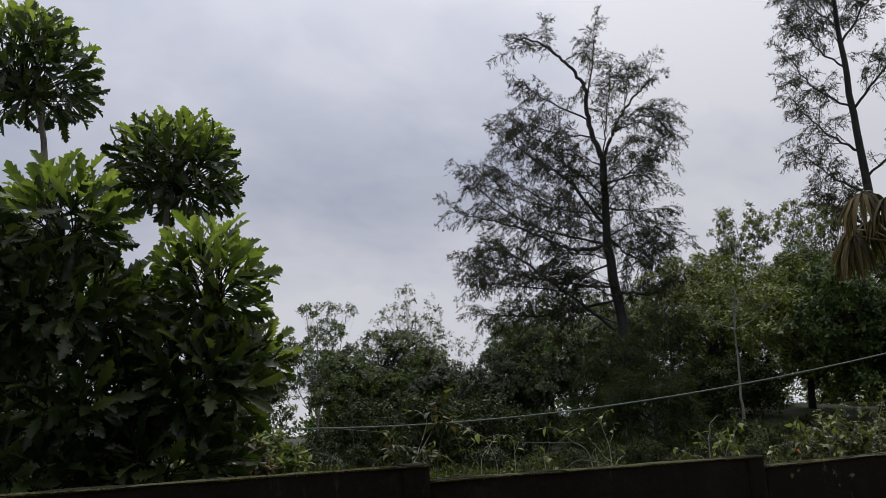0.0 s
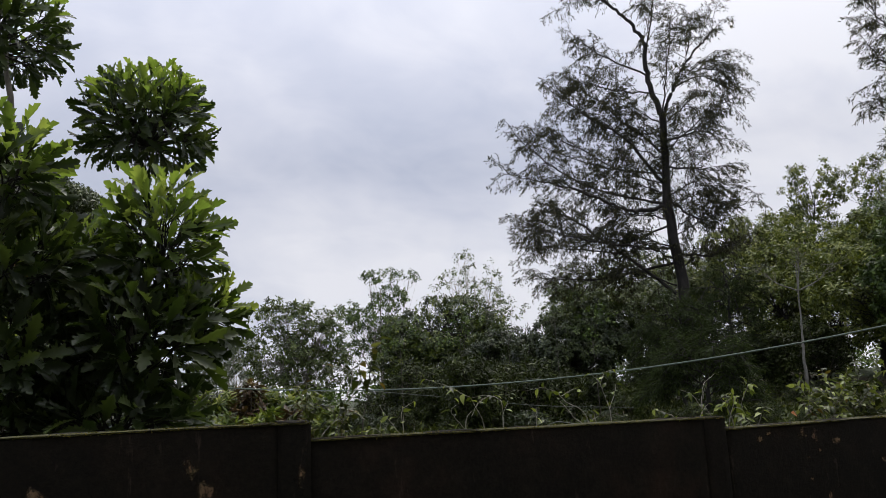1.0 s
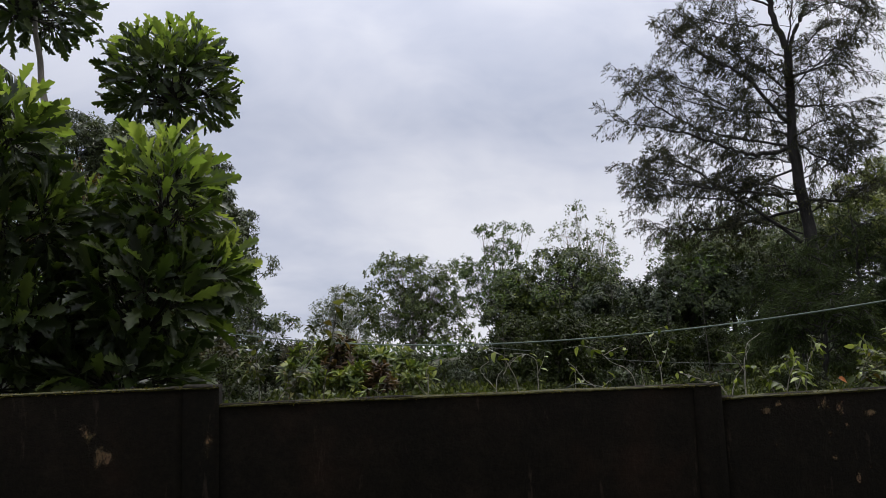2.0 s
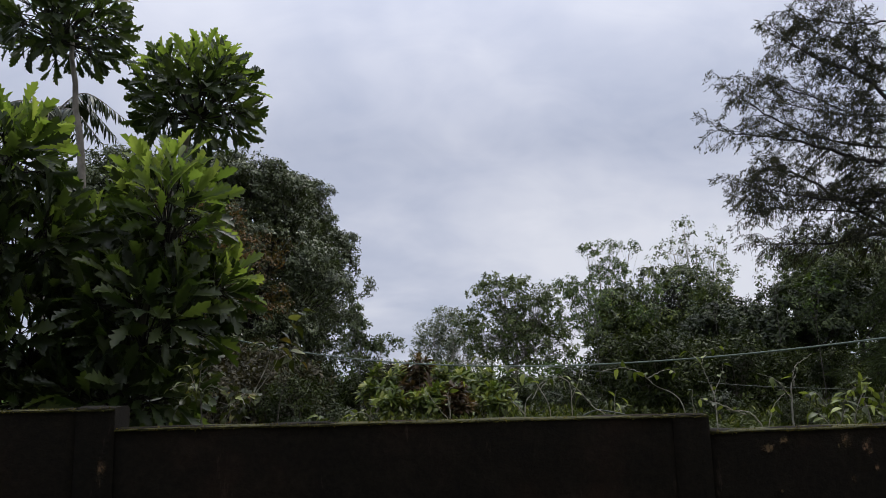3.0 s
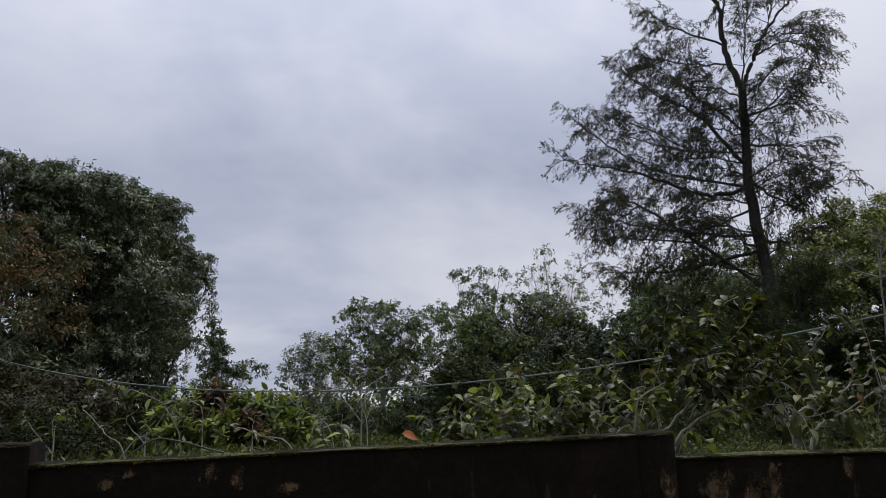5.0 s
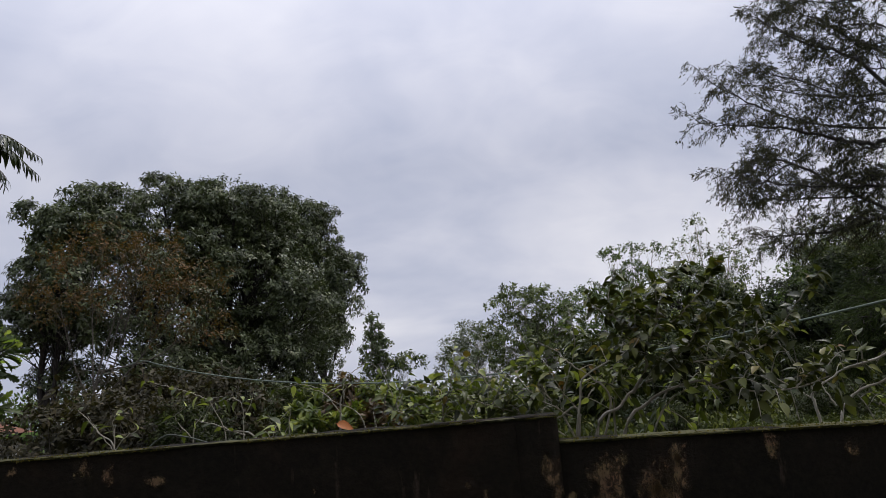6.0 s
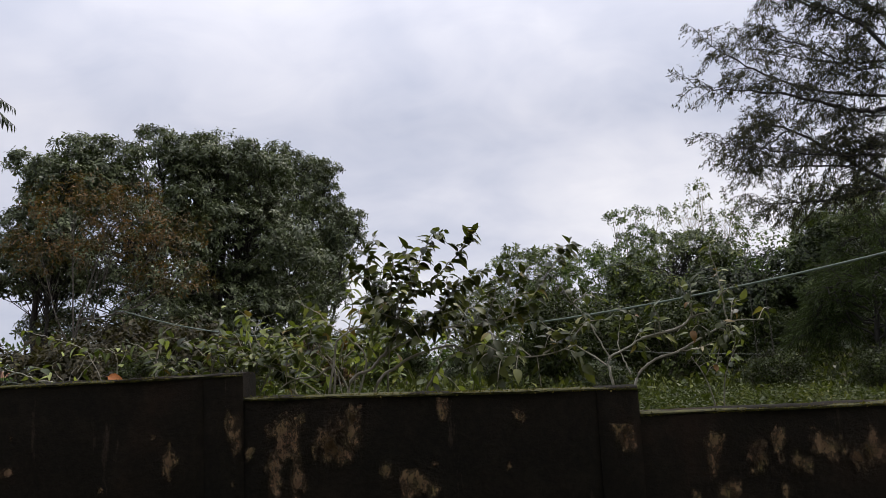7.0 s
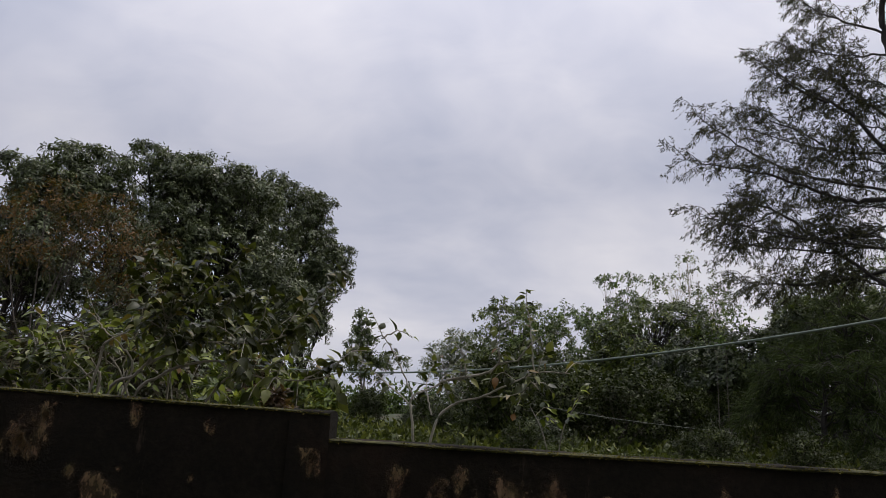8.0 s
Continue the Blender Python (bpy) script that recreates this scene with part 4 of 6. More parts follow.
breadfruit("breadfruit_tree", "small breadfruit tree with broad lobed leaves beside the tiled house", (-9.4, 10.7, -0.6),
           [(-9.25, 10.5, 2.9, 0.8, 0.75, 22, 0.4), (-10.0, 10.9, 2.4, 0.9, 0.9, 20, 0.4), (-9.4, 10.6, 1.9, 0.7, 0.6, 14, 0.4)], 22, 0,
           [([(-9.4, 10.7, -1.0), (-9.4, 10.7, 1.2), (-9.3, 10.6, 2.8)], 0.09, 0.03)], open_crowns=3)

# ---------------------------------------------------------------- woodland trees
tree("woodland_tree", "dense round woodland tree with yellowish young leaves outside", (16.4, 55.4, 0.3), [(16.4, 55.0, 6.9, 4.9, 3.2), (15.9, 55.0, 3.6, 4.6, 3.0), (13.0, 55.3, 4.4, 2.6, 2.2), (19.9, 55.2, 5.4, 2.6, 2.6)], M_DARKTREE, 2000, 20, 0.28, 0.3, DIAMOND, M_BARK, 0.26, 31)
tree("tall_tree", "tall slender tree with a sparse crown above the woods", (18.0, 78.4, -0.8), [(16.7, 78.0, 15.4, 1.4, 0.7), (19.5, 78.6, 15.8, 1.4, 0.7), (22.0, 79.2, 15.8, 1.0, 0.6), (19.2, 78.4, 13.0, 2.3, 1.6), (14.5, 79.2, 11.6, 1.6, 0.9), (17.0, 77.2, 8.4, 4.2, 3.7)], M_WOODS, 640, 15, 0.3, 0.34, DIAMOND, M_GREYBARK, 0.2, 32, droop=0.05)
tree("slender_tree", "slender tree with thin bare twigs over its crown", (20.0, 56.5, 0.2), [(19.5, 56.5, 13.4, 0.85, 1.0), (18.6, 56.8, 11.4, 2.2, 1.3), (21.3, 55.7, 9.7, 2.0, 1.8), (20.2, 55.9, 6.9, 2.6, 2.3), (21.8, 55.9, 11.9, 0.9, 1.5)], M_OLIVE, 240, 13, 0.28, 0.26, DIAMOND, M_PALEBARK, 0.16, 33, twigs=1.0)
tree("round_tree", "broad leafy tree standing in front of pale sky", (7.6, 74.0, -1.0), [(6.7, 74.1, 9.9, 3.7, 2.5), (9.8, 73.6, 8.0, 3.0, 2.9), (6.0, 74.2, 6.2, 4.2, 2.6), (9.0, 73.8, 4.6, 4.6, 2.6)], M_OLIVE, 820, 18, 0.3, 0.36, DIAMOND, M_GREYBARK, 0.3, 34)
tree("pale_tree", "thin pale-leaved tree at the edge of the woods", (1.0, 82.5, -1.5), [(1.8, 83.3, 7.0, 3.7, 2.9), (-0.8, 81.4, 5.4, 2.1, 2.4), (2.6, 82.0, 3.6, 4.0, 2.6)], M_SILVER, 420, 14, 0.36, 0.4, DIAMOND, M_PALEBARK, 0.22, 35, twigs=0.8)
tree("slim_tree", "slim cone-shaped tree far behind the shrubs", (-8.6, 76.3, -1.5), [(-9.17, 76.3, 9.3, 0.9, 1.7), (-9.1, 76.3, 7.0, 1.6, 2.0), (-8.9, 76.3, 4.6, 2.0, 1.8), (-5.9, 76.5, 5.4, 1.9, 1.0)], M_PALE, 300, 18, 0.3, 0.36, DIAMOND, M_GREYBARK, 0.18, 36, twigs=0.8)
for nm, base, lobes, mt, sd in [
    ("woodland_tree", (23.0, 45.8, 1.0), [(23.6, 45.8, 7.2, 2.4, 2.2), (23.6, 42.6, 7.2, 2.6, 2.2), (22.4, 44.5, 4.0, 3.6, 2.4)], M_OLIVE, 41),
    # the next two trees carry the woods' deep shadow in their leaf colour
    ("woodland_tree", (16.7, 43.3, 0.2), [(16.7, 43.3, 4.2, 2.4, 1.9), (15.0, 42.6, 3.4, 2.6, 2.2), (17.6, 42.0, 3.0, 2.6, 2.0)], M_SHADED, 42),
    ("woodland_tree", (17.6, 35.3, 1.0), [(17.0, 35.2, 3.9, 3.4, 1.9), (19.6, 35.4, 4.8, 2.2, 1.9), (14.6, 35.0, 3.0, 2.2, 1.7)], M_SHADED, 43),
    ("woodland_tree", (31.9, 35.2, 2.0), [(31.9, 35.2, 10.8, 3.3, 2.3), (30.2, 35.6, 8.2, 3.4, 2.6), (33.8, 34.6, 7.4, 3.0, 2.8)], M_YELLOW, 44),
    ("woodland_tree", (31.8, 30.4, 2.0), [(31.8, 31.0, 8.6, 3.2, 2.7), (29.4, 31.4, 6.2, 2.8, 2.4), (32.8, 29.4, 5.4, 3.0, 2.6)], M_YELLOW, 45),
    ("woodland_tree", (39.6, 38.9, 2.0), [(40.4, 37.0, 15.7, 2.2, 2.2), (39.0, 38.1, 12.3, 3.0, 2.6), (36.8, 37.2, 11.0, 3.4, 2.5), (39.0, 37.8, 8.2, 3.9, 3.0)], M_YELLOW, 46),
    ("woodland_tree", (42.6, 32.5, 2.0), [(42.9, 33.9, 15.9, 2.3, 1.9), (42.3, 30.3, 13.7, 3.2, 2.8), (42.3, 32.5, 10.7, 3.9, 3.0), (44.7, 29.9, 10.4, 3.3, 3.3)], M_YELLOW, 47),
    ("woodland_tree", (25.4, 21.4, 1.9), [(25.5, 21.7, 7.0, 3.0, 2.2), (23.6, 19.6, 5.2, 2.6, 2.2), (26.4, 20.0, 4.6, 2.8, 2.2)], M_YELLOW, 48),
    ("woodland_tree", (22.6, 15.9, 1.6), [(22.2, 15.9, 5.6, 2.2, 2.3), (23.4, 15.0, 3.8, 2.2, 2.0)], M_WOODS, 49),
    ("woodland_tree", (26.5, 39.0, 1.8), [(26.0, 39.0, 6.6, 3.2, 2.2), (28.4, 38.4, 7.6, 3.0, 2.2), (27.0, 38.6, 4.0, 3.6, 2.4)], M_OLIVE, 50),
    ("woodland_tree", (37.0, 29.0, 2.0), [(37.0, 29.0, 9.0, 3.8, 3.4), (35.5, 27.0, 6.0, 3.4, 3.0)], M_WOODS, 51),
    ("woodland_tree", (29.7, 31.0, 1.8), [(29.72, 31.02, 3.79, 2.33, 1.67), (31.74, 23.20, 2.73, 2.80, 1.40), (26.73, 31.12, 2.79, 2.28, 1.30)], M_YELLOW, 55),
    ("woodland_tree", (26.0, 17.6, 1.8), [(25.8, 17.4, 4.4, 2.4, 1.9), (27.2, 16.2, 5.2, 2.4, 2.2), (24.6, 16.4, 3.2, 2.0, 1.4)], M_WOODS, 53),
    ("woodland_tree", (26.4, 45.0, 1.6), [(25.4, 45.0, 9.2, 3.2, 2.5), (29.6, 45.2, 9.8, 3.4, 2.6), (24.0, 45.6, 7.4, 2.2, 2.4), (27.0, 44.6, 6.2, 4.2, 3.0)], M_DARKTREE, 56),
    ("woodland_tree", (35.0, 46.0, 1.8), [(34.2, 46.0, 9.9, 3.4, 2.7), (38.2, 46.2, 10.4, 3.2, 2.6), (35.4, 45.2, 6.4, 4.4, 3.2)], M_YELLOW, 57),
    ("woodland_tree", (28.5, 13.5, 1.6), [(28.5, 13.5, 4.6, 2.8, 2.3), (26.8, 12.4, 3.0, 2.2, 1.6)], M_YELLOW, 54),
]:
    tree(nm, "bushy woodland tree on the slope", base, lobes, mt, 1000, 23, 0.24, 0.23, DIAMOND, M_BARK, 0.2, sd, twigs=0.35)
tree("sapling", "slim pale-trunked sapling with a thin light green crown", (18.95, 19.87, 1.0), [(19.2, 19.6, 7.2, 1.3, 0.7), (17.9, 20.7, 6.6, 1.1, 0.6), (20.1, 18.7, 6.5, 1.1, 0.6)], M_YELLOW, 130, 9, 0.22, 0.2, DIAMOND, M_SAPLING, 0.085, 52, twigs=0.6, hollow=0.3, fork=0.85)
for i, (x, y, h) in enumerate([(5.6, 24.5, 4.6), (9.0, 27.0, 5.4), (11.6, 24.0, 4.6), (13.2, 30.0, 6.2), (4.6, 29.5, 4.8)]):
    g = float(ground_z(x, y))
    tree("slim_sapling", "slim sapling with a thin grey stem and few leaves", (x, y, g), [(x + 0.2, y, g + h, 0.7, 0.5), (x - 0.4, y + 0.2, g + 0.85 * h, 0.6, 0.4)], M_PALE if i % 2 else M_WOODS, 50, 8, 0.16, 0.16, DIAMOND, M_TWIG, 0.024, 300 + i, twigs=0.3, hollow=0.3, fork=0.8)
tree("mango_tree", "huge dark mango tree with a domed crown of drooping leaves", (-13.2, 38.0, -1.8),
     [(-15.6, 35.5, 12.9, 2.24, 1.50), (-13.7, 37.3, 12.5, 2.80, 1.90), (-11.6, 40.0, 11.6, 3.0, 2.1), (-12.1, 38.8, 8.4, 4.93, 3.25), (-16.0, 33.2, 7.3, 4.26, 3.36), (-10.0, 41.4, 6.3, 4.03, 2.46), (-12.5, 38.0, 4.6, 4.70, 2.24), (-16.5, 34.0, 4.0, 4.48, 2.69), (-13.0, 36.0, 2.0, 5.04, 2.24), (-10.2, 42.0, 3.4, 3.2, 2.5), (-10.9, 38.6, 12.4, 1.8, 1.1), (-12.3, 37.3, 13.0, 2.0, 1.2), (-14.2, 36.6, 13.0, 1.8, 1.2), (-13.9, 35.4, 9.3, 2.4, 2.1), (-16.53, 31.93, 11.20, 1.68, 1.54), (-11.8, 38.3, 9.3, 2.5, 2.2), (-14.0, 36.6, 10.8, 2.3, 2.2), (-11.9, 38.7, 11.0, 2.3, 2.0)],
     M_MANGO, 12500, 14, 0.18, 0.25, (LANCE[0] * (1.45, 1, 1), LANCE[1]), M_BARK, 0.45, 61, twigs=0.05, droop=0.5, core=0.2, gaps=1.6)
tree("mango_tree", "dark mango tree with a bent trunk near the tiled house", (-18.6, 31.0, -1.8), [(-18.3, 32.0, 10.6, 2.69, 2.13), (-18.1, 29.9, 7.4, 2.13, 2.13), (-19.5, 31.0, 6.2, 2.4, 1.6), (-17.7, 30.1, 10.3, 1.6, 1.6)],
     M_MANGO, 2000, 14, 0.18, 0.25, (LANCE[0] * (1.45, 1, 1), LANCE[1]), M_BARK, 0.3, 65, twigs=0.1, droop=0.5, core=0.2, lean=(-0.9, 0))
tree("mango_tree", "tall dark mango tree rising behind another one", (-11.4, 61.0, -1.8), [(-11.3, 59.0, 16.9, 1.7, 1.5), (-9.2, 57.5, 11.8, 1.9, 2.3), (-16.37, 55.64, 17.23, 3.22, 2.07), (-13.37, 57.58, 16.97, 3.08, 2.37), (-11.59, 59.11, 15.1, 2.17, 2.65), (-10.53, 59.32, 10.92, 1.91, 2.64), (-13.25, 57.62, 11.77, 3.75, 3.28), (-11.76, 59.08, 7.59, 2.85, 2.85), (-14.78, 56.09, 7.95, 3.63, 3.17)],
     M_MANGO, 5400, 14, 0.22, 0.3, (LANCE[0] * (1.45, 1, 1), LANCE[1]), M_BARK, 0.45, 64, twigs=0.05, droop=0.5, core=0.2, gaps=1.8)
tree("browning_tree", "thin tree with sparse reddish-brown leaves and grey limbs", (-12.3, 21.8, -1.2), [(-12.7, 21.8, 7.2, 1.6, 0.9), (-10.9, 21.6, 6.9, 1.5, 0.9), (-9.6, 21.6, 5.8, 1.6, 0.9), (-13.8, 21.8, 5.6, 1.3, 0.9), (-9.2, 21.7, 4.4, 1.5, 0.6), (-11.4, 21.5, 5.6, 1.4, 0.7)], M_BROWN, 620, 9, 0.22, 0.17, (LANCE[0] * (1.4, 1, 1), LANCE[1]), M_TWIG, 0.075, 62, twigs=0.22, hollow=0.1, lean=(-0.7, 0), fork=0.55)

# ---------------------------------------------------------------- undergrowth: bushes of four kinds, copied about


def bush(name, label, wide, high, leaf, size, count, seed, template=DIAMOND):
    rng = np.random.default_rng(seed)
    root = thing(name, (0, 0, -60), label, "shrub", "undergrowth")
    lobes = []
    for i in range(6):
        a, r = rng.uniform(0, 6.28), wide * rng.uniform(0.1, 0.5)
        lobes.append((r * math.cos(a), r * math.sin(a), high * rng.uniform(0.18, 0.72), wide * rng.uniform(0.42, 0.62), high * rng.uniform(0.26, 0.38)))
    (v, f), hearts = leafy(lobes, count, 13, 0.1 * wide, size, template, rng, droop=0.2)
    wood = []
    for lobe, heart in zip(lobes, hearts):
        foot = rng.normal(0, 0.06, 3) * (1, 1, 0)
        w = bend([foot, np.array(lobe[:3]) * (0.5, 0.5, 0.5), lobe[:3]], 4)
        wood.append(tube(w, np.linspace(0.035, 0.012, len(w)), 4))
        for h in heart[::4]:
            wood.append(tube(np.array([w[rng.integers(3, len(w))], h]), [0.01, 0.005], 3))
    child("stem_mass", mesh("stem_mass", *join(wood), M_TWIG, True), root, kind="stuff")
    child("foliage", mesh("foliage", v, f, leaf), root, kind="stuff")
    return root


KINDS = [bush("bush", "dark green bush of small leaves in the undergrowth, canopy shade in its colour", 1.5, 2.2, M_BUSH, 0.115, 380, 71),
         bush("bush", "green leafy bush in the undergrowth", 1.2, 1.7, M_FERN, 0.11, 340, 72),
         bush("bush", "tall thin bush with narrow leaves in the undergrowth", 1.0, 2.8, M_BUSH, 0.15, 330, 73, LANCE),
         # painted dark to stand for the shaded undergrowth
         bush("bush", "weedy bush in the undergrowth, deep shade put into its green", 1.1, 1.3, M_SHADED, 0.1, 300, 74),
         bush("bush", "bush with dull reddish-brown and olive leaves in the undergrowth", 1.2, 2.2, M_RUSSET, 0.115, 380, 75)]
rnd = random.Random(9)
SPOTS = [(rnd.uniform(-13, 26), rnd.uniform(8.5, 34)) for _ in range(120)]
for x, y in SPOTS:
    if (-7.2 < x < -0.8 and y < 20.5) or x < -4 - 0.36 * (y - 8) or x > 3 + 1.0 * y or (x < -6 and y < 16):
        continue
    k = KINDS[rnd.choice((0, 0, 0, 0, 1, 3) if y < 14 else (0, 0, 0, 2, 2, 1, 3))]
    grow = rnd.uniform(0.8, 1.5) * (0.75 + 0.012 * y)
    if x < 4 and y < 16:
        grow *= 0.42
    if -5 < x < 3.2 and y > 9:
        grow *= 0.55
    if x > 5 and y < 21:
        grow *= 0.4
    copy_thing(k, pose(x, y, float(ground_z(x, y)) - 0.05, 0, 0, rnd.uniform(0, 360)) @ Matrix.Scale(grow, 4))
for i, k in enumerate(KINDS):
    k.location = (-14.5 + 2.4 * i, 26.0 + i, float(ground_z(-14.5 + 2.4 * i, 26 + i)))

for i in range(11):
    x, y = -6.5 - 0.75 * i + rnd.uniform(-0.6, 0.6), 16 + 0.55 * i + rnd.uniform(-2.5, 2.5)
    if x < -9.5 and y < 24:
        y = 25.5
    copy_thing(KINDS[(0, 3, 2)[i % 3]], pose(x, y, float(ground_z(x, y)) - 0.1, 0, 0, rnd.uniform(0, 360)) @ Matrix.Scale(rnd.uniform(0.8, 1.2), 4))

for x, y, grow in ((-6.4, 12.8, 0.55), (-7.6, 15.2, 0.7), (-9.0, 18.0, 0.7), (-10.6, 20.0, 0.75), (-13.4, 26.2, 1.15), (-15.6, 27.6, 1.1), (-17.8, 29.4, 1.2), (-12.0, 24.6, 1.1), (-16.6, 33.0, 1.3), (-20.0, 33.5, 1.3), (-8.1, 14.6, 0.75), (-9.2, 14.4, 0.75), (-7.2, 16.2, 0.75), (-10.2, 22.0, 1.25), (-8.8, 21.4, 1.2), (-11.6, 22.5, 1.1)):
    copy_thing(KINDS[(0, 3)[int(10 * grow) % 2]], pose(x, y, float(ground_z(x, y)) - 0.08, 0, 0, 67 * x) @ Matrix.Scale(grow, 4))

for x, y, top in ((-10.6, 16.2, 2.3), (-9.3, 16.6, 2.35), (-8.0, 15.6, 2.15), (-12.2, 23.4, 3.4), (-10.4, 23.2, 3.3), (-8.8, 22.4, 3.0)):
    g = float(ground_z(x, y)) - 0.1
    copy_thing(KINDS[4], pose(x, y, g, 0, 0, 91 * x) @ Matrix.Scale((top - g) / 2.2, 4))

# croton bed: upright shoots, each ending in a star of strap leaves


def croton(label, base, high, wide, shoots, leaf, seed):
    rng = np.random.default_rng(seed)
    root = thing("croton_bush", base, label, "shrub", "croton bed")
    turn = 2.4 * np.arange(shoots) + rng.uniform(0, 6.28)
    out = wide * np.sqrt((np.arange(shoots) + 0.5) / shoots) * rng.uniform(0.75, 1.1, shoots)
    tips = np.stack([out * np.cos(turn), out * np.sin(turn), high * (1 - 0.5 * (out / wide) ** 1.5) * rng.uniform(0.72, 1.05, shoots)], -1)
    lean = unit(np.stack([0.5 * np.cos(turn), 0.5 * np.sin(turn), np.full(shoots, 1.0)], -1) + rng.normal(0, 0.15, (shoots, 3)))
    wood = [tube(bend([(0.15 * t[0], 0.15 * t[1], -0.05), (0.7 * t[0], 0.7 * t[1], 0.45 * t[2]), t], 3), np.linspace(0.016, 0.008, 7), 4) for t in tips]
    child("stem_mass", mesh("stem_mass", *join(wood), M_GREYBARK, True), root, kind="stuff")
    stars = [whorls(tips - lean * k, lean, n, 0.02, size, (STRAP[0] * (2.1, 1, 0.7), STRAP[1]), rng, 0.05, op) for k, n, size, op in ((0.0, 15, 0.26, 1.1), (0.14, 11, 0.25, 0.55), (0.3, 8, 0.22, 0.3))]
    child("foliage", mesh("foliage", *join(stars), leaf), root, kind="stuff")


for i, (x, y, top, wide, red) in enumerate([(-4.9, 18.4, 1.95, 0.55, 0), (-4.25, 18.9, 2.3, 0.6, 0), (-3.75, 18.2, 2.45, 0.55, 1), (-3.1, 18.8, 2.3, 0.6, 0), (-2.5, 18.3, 2.1, 0.55, 0), (-1.9, 18.9, 2.15, 0.6, 0), (-4.5, 17.3, 1.45, 0.5, 0), (-3.4, 17.2, 1.5, 0.55, 0), (-2.7, 17.0, 1.4, 0.4, 1), (-1.5, 17.9, 1.6, 0.5, 0)]):
    g = float(ground_z(x, y))
    croton("croton bush with dark red and brownish strap leaves" if red else "croton bush with yellow and green strap leaves", (x, y, g), top - g, wide, 15, M_REDCROTON if red else M_CROTON, 400 + i)

# ---------------------------------------------------------------- shrubs just behind the wall
LEAF_SHRUB = [mesh("leaf", *OVATE, M_SHRUB, True), mesh("leaf", OVATE[0] * (0.8, 1, 1.5), OVATE[1], M_SHRUB, True), mesh("leaf", OVATE[0] * (1.15, 1, 0.4), OVATE[1], M_SHRUB, True)]
LEAF_GUAVA = [mesh("leaf", OVATE[0] * k, OVATE[1], M_GUAVA, True) for k in ((0.95, 1, 1), (0.8, 1, 1.5), (1.1, 1, 0.5))]
LEAF_SHOOT = [mesh("leaf", OVATE[0] * k, OVATE[1], M_SHOOT, True) for k in ((0.85, 1, 1), (0.7, 1, 1.5), (0.95, 1, 0.5))]


def shrub(name, label, stems, seed, size, twigs, leaves, bark=M_GREYBARK, spread=0.28, thick=0.008, from_part=0.45, rise=0.5, shoots=(), gap=0.36, start=0.2, pale=False, kinds=None, mass=None):
    """A shrub: its stems as given, twigs along their upper parts, and leaves set along every twig."""
    rng = np.random.default_rng(seed)
    o = np.array(stems[0][0], float)
    root = thing(name, o, label, "shrub")
    wood, spots = [], []
    per = twigs // len(stems)
    for rows in stems:
        w = bend(np.array(rows) - o, 6, 0.0015)
        child("stem", mesh("stem", *tube(w, np.linspace(thick, thick * 0.35, len(w)), 6), bark, True), root)
        for i in range(per):
            s = w[int(np.clip((from_part + (1 - from_part) * (i + rng.random()) / per) * (len(w) - 1), 1, len(w) - 1))]
            way = unit(rng.normal(0, 0.8, 3) + (0, 0, rise))
            long = spread * rng.uniform(0.5, 1.15)
            tw = bend([s, s + way * long * 0.55 + (0, 0, 0.03), s + way * long + (0, 0, -0.25 * long * rng.random())], 5)
            wood.append(tube(tw, np.linspace(thick * 0.3, 0.0022, len(tw)), 4))
            flat = unit(np.cross(way, (0, 0, 1.0)) + 0.3 * rng.normal(size=3))
            for k in range(leaves):
                u = (k + 1.0) / leaves * (len(tw) - 1)
                q = tw[int(u)] + (tw[min(int(u) + 1, len(tw) - 1)] - tw[int(u)]) * (u - int(u))
                side = flat * (1 if k % 2 else -1) * (0.85 if k < leaves - 1 else 0.1)
                spots.append((q, unit(side + 0.6 * way + (0, 0, -0.3) + 0.2 * rng.normal(size=3)), unit((0, 0, 1.0) + 0.5 * rng.normal(size=3)), size * rng.uniform(0.65, 1.15)))
    for rows in shoots:
        w = bend(np.array(rows) - o, 8, 0.003)
        wood.append(tube(w, np.linspace(thick * 0.55, 0.002, len(w)), 5))
        t = unit(np.gradient(w, axis=0))
        cut = int(start * len(w))
        long = np.linalg.norm(np.diff(w[cut:], axis=0), axis=1).sum()
        n = max(4, int(long / (size * gap)))
        turn = rng.uniform(0, 6.28)
        for k, u in enumerate(np.linspace(cut, len(w) - 1, n)):
            i = int(u)
            side = unit(np.cross(t[i], (0.1, 0.05, 1.0)))
            other = np.cross(t[i], side)
            turn += 2.4 + rng.normal(0, 0.3)
            out = math.cos(turn) * side + 0.7 * math.sin(turn) * other
            way = unit(0.9 * out + 0.4 * t[i] + (0, 0, -0.22) + 0.25 * rng.normal(size=3))
            spots.append((w[i], way, unit(0.4 * t[i] + 0.45 * out + (0, 0, 0.7) + 0.35 * rng.normal(size=3)), size * rng.uniform(0.6, 1.15) * (0.75 if k >= n - 2 else 1.0)))
    child("twig_mass", mesh("twig_mass", *join(wood), bark, True), root, kind="stuff")
    rng.shuffle(spots)
    for n, (p, a, nn, sc) in enumerate(spots[:300]):
        child("leaf", (kinds or (LEAF_SHOOT if pale else LEAF_SHRUB))[n % 3], root).matrix_basis = orient(p, a, nn, sc)
    if len(spots) > 300:
        p, a, nn, sc = (np.array([q[i] for q in spots[300:]]) for i in range(4))
        child("foliage", mesh("foliage", *scatter(OVATE, p, a, nn, sc), mass or (M_SHOOTS if pale else M_SHRUBS), True), root, kind="stuff")
    return root


